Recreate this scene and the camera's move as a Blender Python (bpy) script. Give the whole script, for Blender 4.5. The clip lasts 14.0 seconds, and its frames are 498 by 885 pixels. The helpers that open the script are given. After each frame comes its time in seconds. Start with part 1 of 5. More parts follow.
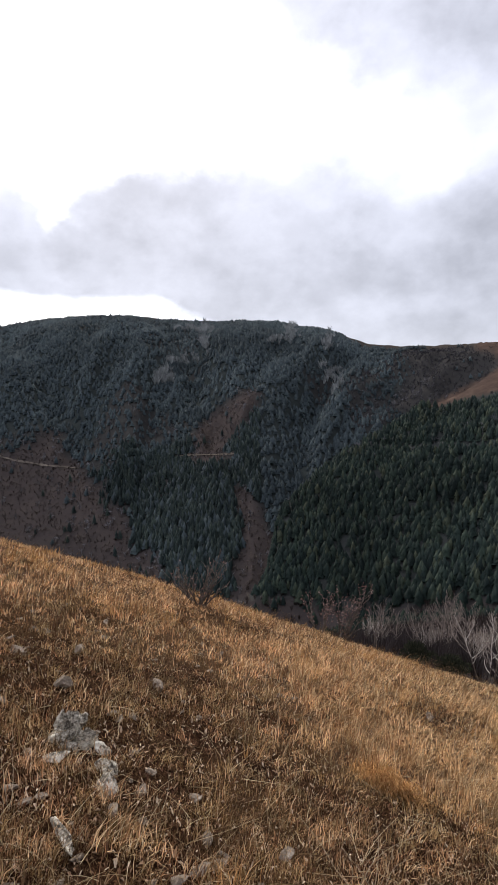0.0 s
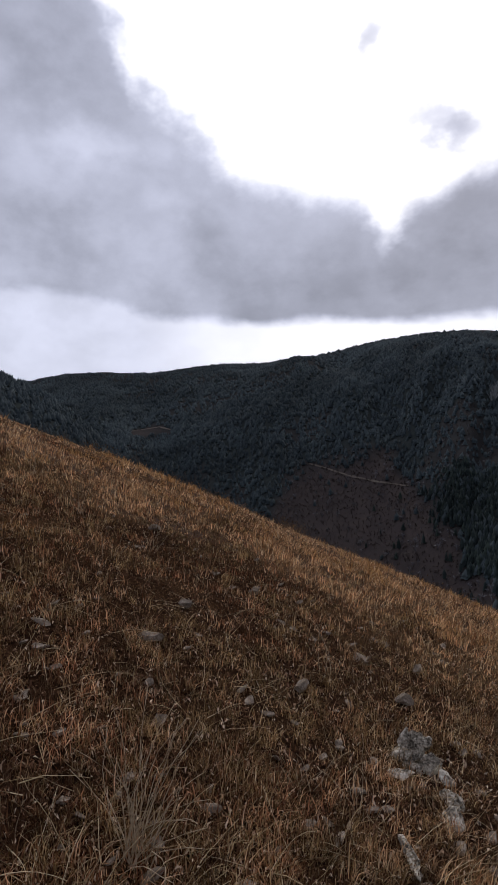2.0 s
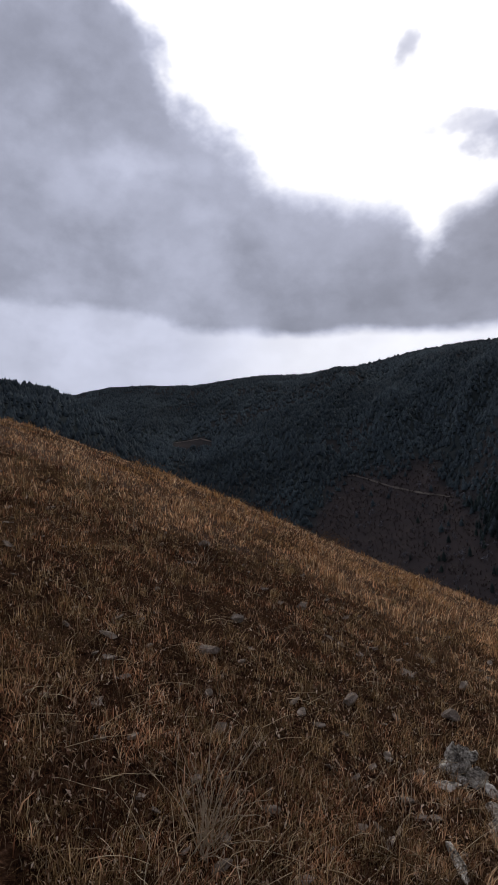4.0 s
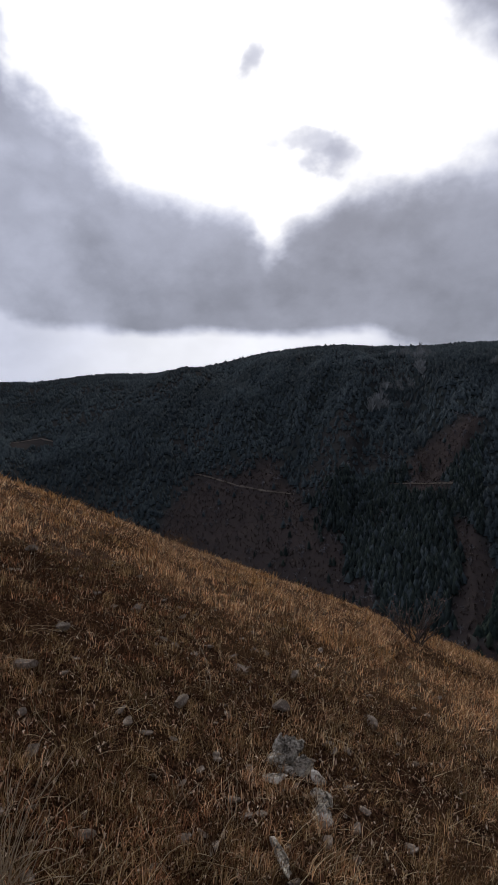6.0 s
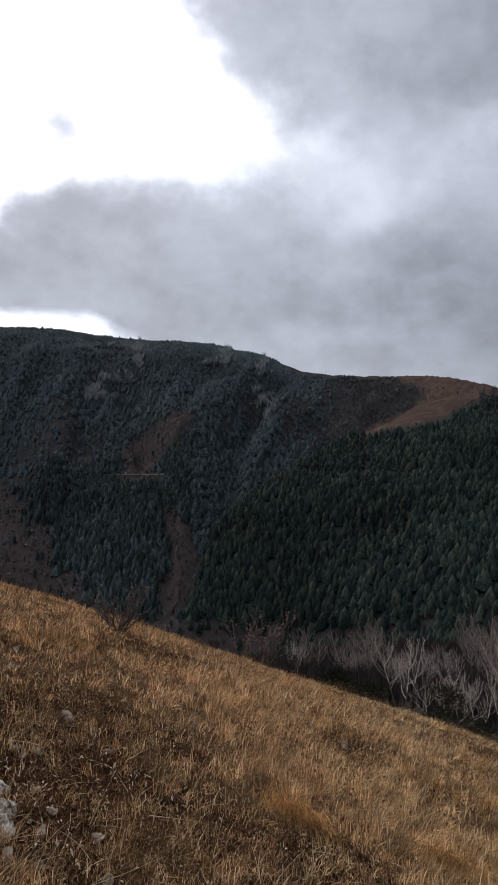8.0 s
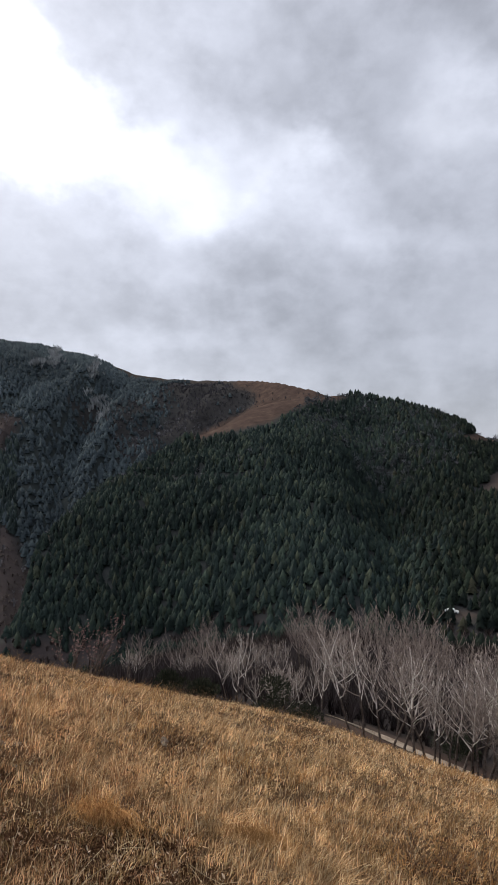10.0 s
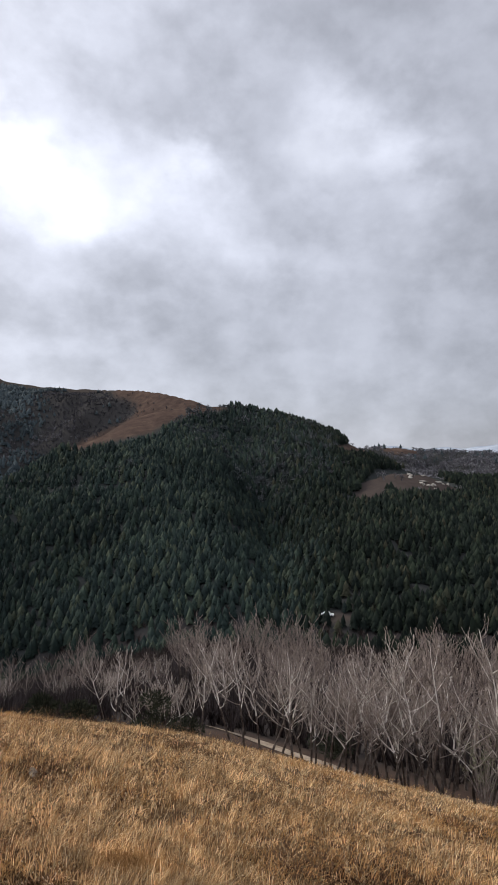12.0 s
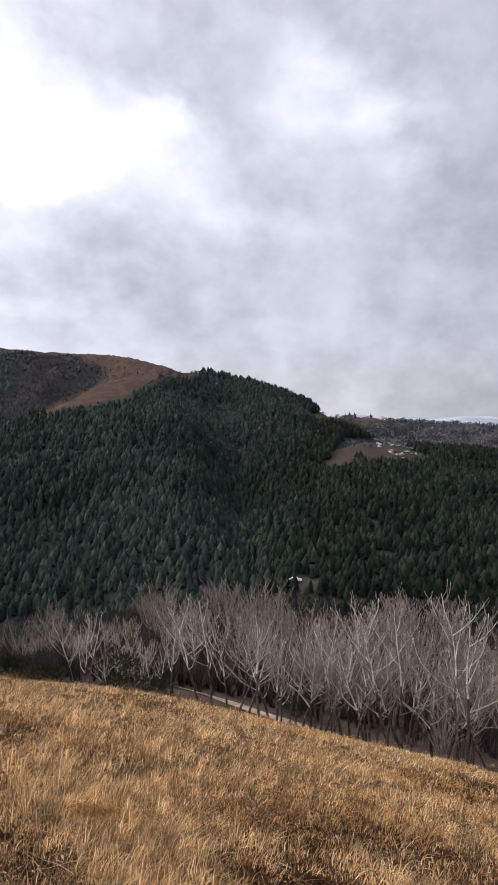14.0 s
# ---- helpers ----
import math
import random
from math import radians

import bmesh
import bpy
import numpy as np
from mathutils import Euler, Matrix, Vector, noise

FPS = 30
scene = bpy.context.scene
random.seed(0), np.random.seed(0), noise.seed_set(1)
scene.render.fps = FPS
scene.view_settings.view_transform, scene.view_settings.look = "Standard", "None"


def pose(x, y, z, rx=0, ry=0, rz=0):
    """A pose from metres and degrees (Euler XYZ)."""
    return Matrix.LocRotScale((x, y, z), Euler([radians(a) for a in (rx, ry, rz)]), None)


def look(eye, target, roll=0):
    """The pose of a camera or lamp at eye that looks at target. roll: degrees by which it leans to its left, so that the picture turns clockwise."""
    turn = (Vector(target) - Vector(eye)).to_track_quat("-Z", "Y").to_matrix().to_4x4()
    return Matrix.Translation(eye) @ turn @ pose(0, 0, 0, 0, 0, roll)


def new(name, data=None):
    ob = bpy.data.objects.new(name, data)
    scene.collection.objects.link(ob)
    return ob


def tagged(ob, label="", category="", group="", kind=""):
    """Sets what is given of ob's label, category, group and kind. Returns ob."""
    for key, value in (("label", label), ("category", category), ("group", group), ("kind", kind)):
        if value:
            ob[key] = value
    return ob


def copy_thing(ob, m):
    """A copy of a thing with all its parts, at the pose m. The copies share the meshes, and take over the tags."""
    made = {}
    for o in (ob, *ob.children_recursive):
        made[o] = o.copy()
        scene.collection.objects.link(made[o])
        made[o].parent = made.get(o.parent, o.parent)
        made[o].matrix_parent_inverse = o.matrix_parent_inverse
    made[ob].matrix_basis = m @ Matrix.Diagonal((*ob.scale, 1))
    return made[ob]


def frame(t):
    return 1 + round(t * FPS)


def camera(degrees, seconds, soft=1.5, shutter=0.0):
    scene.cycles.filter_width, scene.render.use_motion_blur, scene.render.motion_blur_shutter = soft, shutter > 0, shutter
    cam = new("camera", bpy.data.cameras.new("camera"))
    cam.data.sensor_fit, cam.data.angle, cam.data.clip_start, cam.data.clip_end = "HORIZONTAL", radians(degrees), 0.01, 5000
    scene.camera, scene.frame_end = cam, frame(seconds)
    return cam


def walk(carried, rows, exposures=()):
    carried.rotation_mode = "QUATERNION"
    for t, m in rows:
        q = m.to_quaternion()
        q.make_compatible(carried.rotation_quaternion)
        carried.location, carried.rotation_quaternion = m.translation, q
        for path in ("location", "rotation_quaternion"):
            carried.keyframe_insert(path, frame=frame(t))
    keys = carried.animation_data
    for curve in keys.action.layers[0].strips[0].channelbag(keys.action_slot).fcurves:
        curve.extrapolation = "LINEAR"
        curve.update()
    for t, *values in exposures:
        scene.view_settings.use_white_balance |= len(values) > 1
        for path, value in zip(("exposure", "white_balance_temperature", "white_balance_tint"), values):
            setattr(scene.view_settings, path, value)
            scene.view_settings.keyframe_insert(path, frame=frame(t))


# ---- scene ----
cam = camera(45.07, 14.0)
# seconds, place in metres, tilt, heading and lean in degrees
PATH = [
    (0.0, -0.009, 0.009, -0.002, -1.97, 0.00, 0.83), (0.5, -0.076, 0.045, -0.003, -1.12, 9.81, 0.79),
    (1.0, -0.092, 0.061, -0.014, -0.92, 17.90, 0.91), (1.5, -0.089, 0.020, -0.002, 0.70, 25.97, 0.95),
    (2.0, -0.099, -0.011, -0.002, 0.03, 30.83, 0.21), (2.2, -0.093, -0.036, 0.007, 0.40, 31.99, 0.37),
    (3.2, -0.060, -0.140, 0.045, 1.00, 35.30, 0.55),
    (4.3, -0.022, -0.245, 0.086, 1.24, 33.80, 0.62), (4.5, -0.025, -0.227, 0.078, 1.09, 32.45, 0.68),
    (5.0, -0.036, -0.160, 0.056, 0.78, 29.95, -0.08), (5.5, -0.016, -0.112, 0.058, 1.12, 24.40, 0.16),
    (6.0, -0.002, -0.062, 0.046, 0.95, 20.21, 0.88), (6.5, 0.013, -0.038, 0.035, 0.39, 15.91, 0.94),
    (7.0, 0.009, -0.018, 0.032, 0.01, 7.84, 0.35), (7.5, -0.008, -0.016, 0.043, 0.06, 0.76, -1.06),
    (8.0, 0.042, -0.008, 0.032, 0.20, -6.49, -1.42), (8.5, 0.148, -0.007, 0.008, -1.01, -12.32, -1.31),
    (8.7, 0.188, -0.029, 0.004, -0.68, -13.76, -0.71),
    (10.8, 0.259, -0.105, -0.022, 0.65, -28.37, -0.21), (11.0, 0.277, -0.095, -0.011, 0.35, -29.87, -0.00),
    (11.5, 0.270, -0.122, 0.005, 1.23, -30.92, -0.52), (12.0, 0.260, -0.149, 0.018, 1.91, -33.37, -0.21),
    (12.5, 0.258, -0.142, 0.003, 2.04, -34.67, -1.03), (13.0, 0.261, -0.153, 0.004, -0.08, -36.16, 1.09),
    (13.5, 0.263, -0.144, -0.005, -0.86, -35.77, -1.18), (14.0, 0.259, -0.145, -0.010, -1.19, -36.10, -1.05)]
# seconds, stops, white balance and tint
EXPOSURES = [(0.0, 0.22, 6600, 10), (0.7, -0.05, 6550, 11), (1.5, -0.58, 6400, 13), (2.2, -0.88, 6250, 14), (4.3, -1.06, 6200, 14), (5.5, -1.1, 6250, 13), (6.5, -1.0, 6300, 12), (7.5, -0.70, 6350, 10),
             (8.7, -0.14, 6500, 8), (11.0, 0.08, 6550, 8), (12.5, 0.20, 6600, 9), (14.0, 0.38, 6700, 11)]
walk(cam, [(t, pose(x, y, z, 90 + tilt, lean, heading)) for t, x, y, z, tilt, heading, lean in PATH], EXPOSURES)


# ---- sky, cloud and sun ----
def bearing_dir(az, el):
    """Unit vector: bearing in degrees, positive to the left of +y, and height angle."""
    a, e = radians(az), radians(el)
    return Vector((-math.sin(a) * math.cos(e), math.cos(a) * math.cos(e), math.sin(e)))


class Nodes:
    """A short way to write node trees."""

    def __init__(self, tree):
        self.tree = tree
        tree.nodes.clear()

    def add(self, kind, **values):
        node = self.tree.nodes.new(kind)
        for key, value in values.items():
            setattr(node, key, value)
        return node

    def put(self, socket, value):
        if isinstance(value, bpy.types.NodeSocket):
            self.tree.links.new(value, socket)
        elif value is not None:
            socket.default_value = value

    def math(self, op, a, b=None, c=None, clamp=False):
        node = self.add("ShaderNodeMath", operation=op, use_clamp=clamp)
        for socket, value in zip(node.inputs, (a, b, c)):
            self.put(socket, value)
        return node.outputs[0]

    def noise(self, vector, scale, detail=4.0, rough=0.55, distortion=0.0):
        node = self.add("ShaderNodeTexNoise")
        self.put(node.inputs["Vector"], vector)
        for key, value in (("Scale", scale), ("Detail", detail), ("Roughness", rough), ("Distortion", distortion)):
            self.put(node.inputs[key], value)
        return node.outputs["Fac"]

    def ramp(self, fac, stops):
        node = self.add("ShaderNodeValToRGB")
        self.put(node.inputs[0], fac)
        el = node.color_ramp.elements
        while len(el) < len(stops):
            el.new(0.5)
        for e, (at, col) in zip(el, stops):
            e.position = at
            e.color = (*col, 1) if len(col) == 3 else col
        return node.outputs[0]

    def mix(self, fac, a, b, blend="MIX"):
        node = self.add("ShaderNodeMix", data_type="RGBA", blend_type=blend)
        self.put(node.inputs[0], fac)
        for socket, value in ((node.inputs[6], a), (node.inputs[7], b)):
            if isinstance(value, tuple) and len(value) == 3:
                value = (*value, 1)
            self.put(socket, value)
        return node.outputs[2]

    def smooth(self, value, low, high):
        node = self.add("ShaderNodeMapRange", interpolation_type="SMOOTHSTEP")
        for socket, v in zip(node.inputs, (value, low, high, 0.0, 1.0)):
            self.put(socket, v)
        return node.outputs[0]


SUN_AZ, SUN_EL = 11.0, 34.0
world = bpy.data.worlds.new("sky")
scene.world = world
world.use_nodes = True
w = Nodes(world.node_tree)
coord = w.add("ShaderNodeTexCoord").outputs["Generated"]
sep = w.add("ShaderNodeSeparateXYZ")
w.put(sep.inputs[0], coord)
# the cloud's own grain, a little flattened towards the horizon
comb = w.add("ShaderNodeCombineXYZ")
w.put(comb.inputs[0], sep.outputs[0])
w.put(comb.inputs[1], sep.outputs[1])
w.put(comb.inputs[2], w.math("MULTIPLY", sep.outputs[2], 1.35))
sheet = comb.outputs[0]
warp_a = w.math("SUBTRACT", w.noise(sheet, 5.0, 5, 0.55), 0.5)
warp_b = w.math("SUBTRACT", w.noise(sheet, 6.5, 5, 0.55), 0.5)
az = w.math("MULTIPLY", w.math("ARCTAN2", w.math("MULTIPLY", sep.outputs[0], -1.0), sep.outputs[1]), 57.2958)
el = w.math("MULTIPLY", w.math("ARCSINE", sep.outputs[2]), 57.2958)
azw = w.math("ADD", az, w.math("MULTIPLY", warp_a, 15.0))
elw = w.math("ADD", el, w.math("MULTIPLY", warp_b, w.math("ADD", 2.2, w.math("MULTIPLY", w.smooth(el, 9.0, 20.0), 7.0))))


def by_bearing(pairs, top):
    """A value along the bearing, as a smooth ramp over -70 to 70 degrees."""
    fac = w.math("DIVIDE", w.math("ADD", azw, 70.0), 140.0)
    out = w.ramp(fac, [((a_ + 70) / 140, (v_ / top,) * 3) for a_, v_ in sorted(pairs)])
    out.node.color_ramp.interpolation = "B_SPLINE"
    return w.math("MULTIPLY", out, float(top))


# the great break in the cloud: its lower and upper edges, and its brightness, by bearing
low_edge = by_bearing([(56, 52), (47, 40), (43, 34), (39, 29), (35, 25), (31.5, 22.4), (26, 23.0), (21, 21.0), (19, 19.0), (17.2, 17.2), (15.2, 19.0), (9, 23.2), (0, 24.0), (-8, 23.2), (-14, 21.0), (-19, 18.5), (-24, 18.0)], 60)
high_edge = by_bearing([(12, 58), (6, 42), (1, 35), (-6.4, 30.5), (-11, 27.3), (-16.7, 24.0), (-21, 21.0), (-26, 18.0)], 60)
power = by_bearing([(30, 2.6), (10, 2.6), (0, 2.2), (-6, 1.2), (-11, 0.42), (-17, 0.12), (-24, 0.0)], 3)
opening = w.math("MULTIPLY", w.smooth(w.math("SUBTRACT", elw, low_edge), -2.2, 4.5), w.smooth(w.math("SUBTRACT", high_edge, elw), -2.5, 5.0))
# small wisps of cloud before it
for waz, wel, haz, hel, dens in ((12.2, 25.8, 3.0, 1.7, 1.02), (15.6, 27.2, 1.6, 1.0, 0.7), (18.4, 32.2, 1.3, 1.5, 0.85)):
    wx = w.math("DIVIDE", w.math("SUBTRACT", azw, waz), haz)
    wy = w.math("DIVIDE", w.math("SUBTRACT", elw, wel), hel)
    wisp = w.smooth(w.math("ADD", w.math("MULTIPLY", wx, wx), w.math("MULTIPLY", wy, wy)), 2.6, -0.6)
    opening = w.math("MULTIPLY", opening, w.math("SUBTRACT", 1.0, w.math("MULTIPLY", wisp, dens), None, True))
glow = w.math("MULTIPLY", opening, power)
# light spilling over the cloud's edge
glow = w.math("ADD", glow, w.math("MULTIPLY", w.smooth(w.math("SUBTRACT", elw, low_edge), -7.0, 1.0), by_bearing([(60, 0.16), (10, 0.22), (-6, 0.16), (-20, 0.04), (-30, 0.0)], 1)))
# thin bright sky along the mountain's crest
strip_top = by_bearing([(60, 14.5), (46, 13.5), (38, 11.5), (25, 11.6), (10, 11.2), (5, 10.3), (0, 8.0), (-10, 6.0)], 20)
elf = w.math("ADD", el, w.math("MULTIPLY", warp_b, 3.0))
strip_power = by_bearing([(60, 0.40), (42, 0.42), (34, 1.0), (20, 1.5), (8, 1.1), (2, 0.3), (-4, 0.0)], 2)
glow = w.math("ADD", glow, w.math("MULTIPLY", w.smooth(w.math("SUBTRACT", strip_top, elf), -0.4, 0.9), strip_power))
# lighter and darker masses in the cloud sheet: bearing, height angle, half widths, strength
MASSES = [(-13.5, 25.0, 4.5, 3.2, 0.10), (-15, 34, 8, 4.0, -0.08), (-17.5, 21.5, 4, 2.0, 0.14), (-23, 25, 7, 3.6, 0.26), (-27, 27, 2.5, 2.0, 0.16), (-41.5, 28.5, 4.5, 4.0, 0.34), (-47, 26.0, 3.5, 4.0, 0.20), (-33, 20.5, 7, 3.0, 0.16), (-27, 12, 16, 4.5, -0.06),
          (-12, 10, 6, 2.5, 0.06), (-20, 17.0, 8, 3.0, -0.07), (-8, 33, 7, 4, 0.05), (-57, 20, 8, 20, -0.05), (46, 25.5, 7, 1.7, 0.30), (39, 21, 4, 2.0, 0.22), (40, 17.5, 5, 1.5, 0.10), (47, 19.5, 9, 4.5, -0.06), (50, 31, 5, 4, -0.05)]
for maz, mel, haz, hel, amp in MASSES:
    dx = w.math("DIVIDE", w.math("SUBTRACT", azw, float(maz)), float(haz))
    dy = w.math("DIVIDE", w.math("SUBTRACT", elw, float(mel)), float(hel))
    d2 = w.math("ADD", w.math("MULTIPLY", dx, dx), w.math("MULTIPLY", dy, dy))
    glow = w.math("ADD", glow, w.math("MULTIPLY", w.math("EXPONENT", w.math("MULTIPLY", d2, -1.0)), float(amp)))
billow = w.noise(sheet, 5.0, 6, 0.55)
fine = w.noise(sheet, 15.0, 5, 0.55)
grey = by_bearing([(60, 0.95), (44, 0.88), (36, 0.82), (25, 0.71), (10, 0.64), (0, 0.62), (-10, 0.67), (-20, 0.62), (-30, 0.55), (-42, 0.50), (-57, 0.46)], 1)
puff = w.math("ADD", w.math("MULTIPLY", w.smooth(billow, 0.32, 0.68), 0.30), w.math("MULTIPLY", w.smooth(fine, 0.3, 0.7), 0.16))
level = w.math("ADD", w.math("MULTIPLY", grey, w.math("ADD", 0.79, puff)), glow)
level = w.math("MAXIMUM", level, 0.12)
cloud = w.mix(w.smooth(glow, 0.1, 1.7), (0.905, 0.943, 1.105), (1.0, 1.0, 1.0))
cloud_lit = w.mix(1.0, cloud, w.add("ShaderNodeCombineXYZ").outputs[0], "MULTIPLY")
vec = cloud_lit.node.inputs[7].links[0].from_node
for k in range(3):
    w.put(vec.inputs[k], level)
sky_tex = w.add("ShaderNodeTexSky", sky_type="NISHITA", sun_disc=False, sun_elevation=radians(SUN_EL), sun_rotation=radians(-SUN_AZ))
bg_sky, bg_cloud = w.add("ShaderNodeBackground"), w.add("ShaderNodeBackground")
w.put(bg_sky.inputs[0], sky_tex.outputs[0])
w.put(bg_sky.inputs[1], 0.1)
w.put(bg_cloud.inputs[0], cloud_lit)
w.put(bg_cloud.inputs[1], 1.0)
both = w.add("ShaderNodeMixShader")
w.put(both.inputs[0], 0.93)
w.put(both.inputs[1], bg_sky.outputs[0])
w.put(both.inputs[2], bg_cloud.outputs[0])
w.put(w.add("ShaderNodeOutputWorld").inputs[0], both.outputs[0])

sun = new("sun", bpy.data.lights.new("sun", "SUN"))
sun.data.energy, sun.data.angle, sun.data.color = 2.1, radians(12), (1.0, 0.90, 0.76)
sun.matrix_world = look(bearing_dir(SUN_AZ, SUN_EL) * 50, (0, 0, 0))


# ---- materials ----
def principled(name):
    mat = bpy.data.materials.new(name)
    mat.use_nodes = True
    n = Nodes(mat.node_tree)
    bsdf = n.add("ShaderNodeBsdfPrincipled")
    n.put(n.add("ShaderNodeOutputMaterial").inputs[0], bsdf.outputs[0])
    return mat, n, bsdf


def place(n):
    return n.add("ShaderNodeNewGeometry").outputs["Position"]


def bump(n, bsdf, height, strength, distance):
    b = n.add("ShaderNodeBump")
    n.put(b.inputs["Height"], height)
    n.put(b.inputs["Strength"], strength)
    n.put(b.inputs["Distance"], distance)
    n.put(bsdf.inputs["Normal"], b.outputs[0])


def island_material(name, stops, rough=0.85, scale=0.02, stain=(0.6, 1.0), through_light=0.0, gloss=0.04, edge=(0.3, 0.7)):
    """Leaves, blades and crowns: a colour for each island, and a slow change over the place."""
    mat, n, bsdf = principled(name)
    geo = n.add("ShaderNodeNewGeometry")
    base = n.ramp(geo.outputs["Random Per Island"], stops)
    slow = n.smooth(n.noise(geo.outputs["Position"], scale, 3), *edge)
    tone = n.ramp(slow, [(0.0, (stain[0],) * 3), (1.0, (stain[1],) * 3)])
    n.put(bsdf.inputs["Base Color"], n.mix(1.0, base, tone, "MULTIPLY"))
    n.put(bsdf.inputs["Roughness"], rough)
    n.put(bsdf.inputs["Specular IOR Level"], gloss)
    if through_light:
        n.put(bsdf.inputs["Subsurface Weight"], 0.0)
        lucent = n.add("ShaderNodeBsdfTranslucent")
        n.put(lucent.inputs[0], n.mix(1.0, base, tone, "MULTIPLY"))
        both_ = n.add("ShaderNodeMixShader")
        n.put(both_.inputs[0], through_light)
        n.put(both_.inputs[1], bsdf.outputs[0])
        n.put(both_.inputs[2], lucent.outputs[0])
        out = [k for k in n.tree.nodes if k.type == "OUTPUT_MATERIAL"][0]
        n.put(out.inputs[0], both_.outputs[0])
    return mat


def land_material():
    """Ground cover by the mesh's own cover attribute: r heath, g dry grass, b snow; bare forest floor elsewhere."""
    mat, n, bsdf = principled("land")
    at = n.add("ShaderNodeAttribute", attribute_name="cover")
    rgb = n.add("ShaderNodeSeparateColor")
    n.put(rgb.inputs[0], at.outputs["Color"])
    p = place(n)
    near = at.outputs["Alpha"]
    wide, mid, small = n.noise(p, 0.012, 5), n.noise(p, 0.09, 5, 0.62), n.noise(p, 0.7, 5, 0.6)
    floor_c = n.ramp(mid, [(0.25, (0.026, 0.031, 0.031)), (0.6, (0.036, 0.042, 0.041)), (0.8, (0.047, 0.051, 0.048))])
    heath = n.ramp(n.math("ADD", n.math("MULTIPLY", mid, 0.55), n.math("MULTIPLY", small, 0.45)), [(0.32, (0.039, 0.033, 0.033)), (0.52, (0.054, 0.044, 0.042)), (0.72, (0.073, 0.058, 0.051))])
    straw = n.ramp(small, [(0.3, (0.11, 0.060, 0.028)), (0.55, (0.21, 0.125, 0.060)), (0.8, (0.34, 0.225, 0.115))])
    snow = n.ramp(n.noise(p, 0.0022, 3), [(0.35, (0.22, 0.26, 0.32)), (0.65, (0.44, 0.47, 0.53))])
    far_straw = n.ramp(n.noise(p, 0.12, 6, 0.72), [(0.3, (0.048, 0.034, 0.029)), (0.5, (0.078, 0.053, 0.043)), (0.7, (0.112, 0.079, 0.062))])
    straw = n.mix(n.math("MULTIPLY", near, 1.0), far_straw, straw)
    col = n.mix(rgb.outputs[0], floor_c, heath)
    col = n.mix(rgb.outputs[1], col, straw)
    col = n.mix(rgb.outputs[2], col, snow)
    # soil, leaf litter and grit under the grass close by
    grit = n.noise(p, 26.0, 5, 0.65)
    patch = n.noise(p, 2.3, 4, 0.6)
    # the near-black stops also put the shade between grass blades into the colour
    soil = n.ramp(grit, [(0.38, (0.006, 0.003, 0.002)), (0.52, (0.030, 0.015, 0.0085)), (0.64, (0.088, 0.047, 0.028)), (0.78, (0.30, 0.195, 0.13))])
    litter = n.ramp(n.noise(p, 60.0, 3, 0.7), [(0.42, (0.009, 0.0045, 0.003)), (0.58, (0.055, 0.029, 0.015)), (0.72, (0.32, 0.20, 0.11))])
    soil = n.mix(n.smooth(patch, 0.42, 0.6), soil, litter)
    col = n.mix(near, col, soil)
    n.put(bsdf.inputs["Base Color"], col)
    n.put(bsdf.inputs["Roughness"], 0.95)
    n.put(bsdf.inputs["Specular IOR Level"], 0.0)
    bump(n, bsdf, grit, 0.6, 0.03)
    return mat


LAND = land_material()
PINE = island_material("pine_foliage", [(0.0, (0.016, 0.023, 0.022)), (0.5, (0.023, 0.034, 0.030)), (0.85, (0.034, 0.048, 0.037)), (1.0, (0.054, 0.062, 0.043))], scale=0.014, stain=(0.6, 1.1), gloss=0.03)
# olive knoll pines; part of their darkness is hillside shade put into the colour
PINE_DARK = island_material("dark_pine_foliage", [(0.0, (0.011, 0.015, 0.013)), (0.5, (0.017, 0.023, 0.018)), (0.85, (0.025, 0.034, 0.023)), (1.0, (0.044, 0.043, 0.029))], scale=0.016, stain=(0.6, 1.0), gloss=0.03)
# ravine pines: a colour partway to the haze-tinted far pines
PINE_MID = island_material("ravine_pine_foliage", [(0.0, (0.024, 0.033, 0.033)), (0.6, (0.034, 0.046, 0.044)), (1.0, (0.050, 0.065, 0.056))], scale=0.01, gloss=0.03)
# haze is painted in: the far foliage's colour is raised paler and bluer
PINE_HAZED = island_material("hazed_pine_foliage", [(0.0, (0.047, 0.061, 0.069)), (0.6, (0.055, 0.071, 0.079)), (1.0, (0.067, 0.085, 0.089))], scale=0.01, gloss=0.03)
GREY_WOOD = island_material("grey_bare_wood", [(0.0, (0.070, 0.078, 0.082)), (0.6, (0.105, 0.112, 0.116)), (1.0, (0.15, 0.155, 0.16))], scale=0.05)
MAUVE_WOOD = island_material("mauve_bare_wood", [(0.0, (0.11, 0.105, 0.117)), (0.6, (0.17, 0.163, 0.176)), (1.0, (0.25, 0.242, 0.255))], scale=0.02)
HEATH_BUSH = island_material("heath_twigs", [(0.0, (0.068, 0.054, 0.052)), (0.5, (0.098, 0.077, 0.071)), (0.85, (0.122, 0.096, 0.085)), (1.0, (0.14, 0.12, 0.10))], scale=0.03)
SADDLE_WOOD = island_material("saddle_bare_wood", [(0.0, (0.060, 0.058, 0.066)), (0.6, (0.085, 0.080, 0.088)), (1.0, (0.115, 0.105, 0.108))], scale=0.02)
SCRUB = island_material("bare_scrub", [(0.0, (0.038, 0.028, 0.026)), (0.6, (0.066, 0.050, 0.045)), (1.0, (0.115, 0.09, 0.08))], scale=0.05)
THICKET = island_material("thicket_twigs", [(0.0, (0.040, 0.031, 0.030)), (0.6, (0.075, 0.060, 0.058)), (1.0, (0.13, 0.108, 0.105))], scale=0.05)
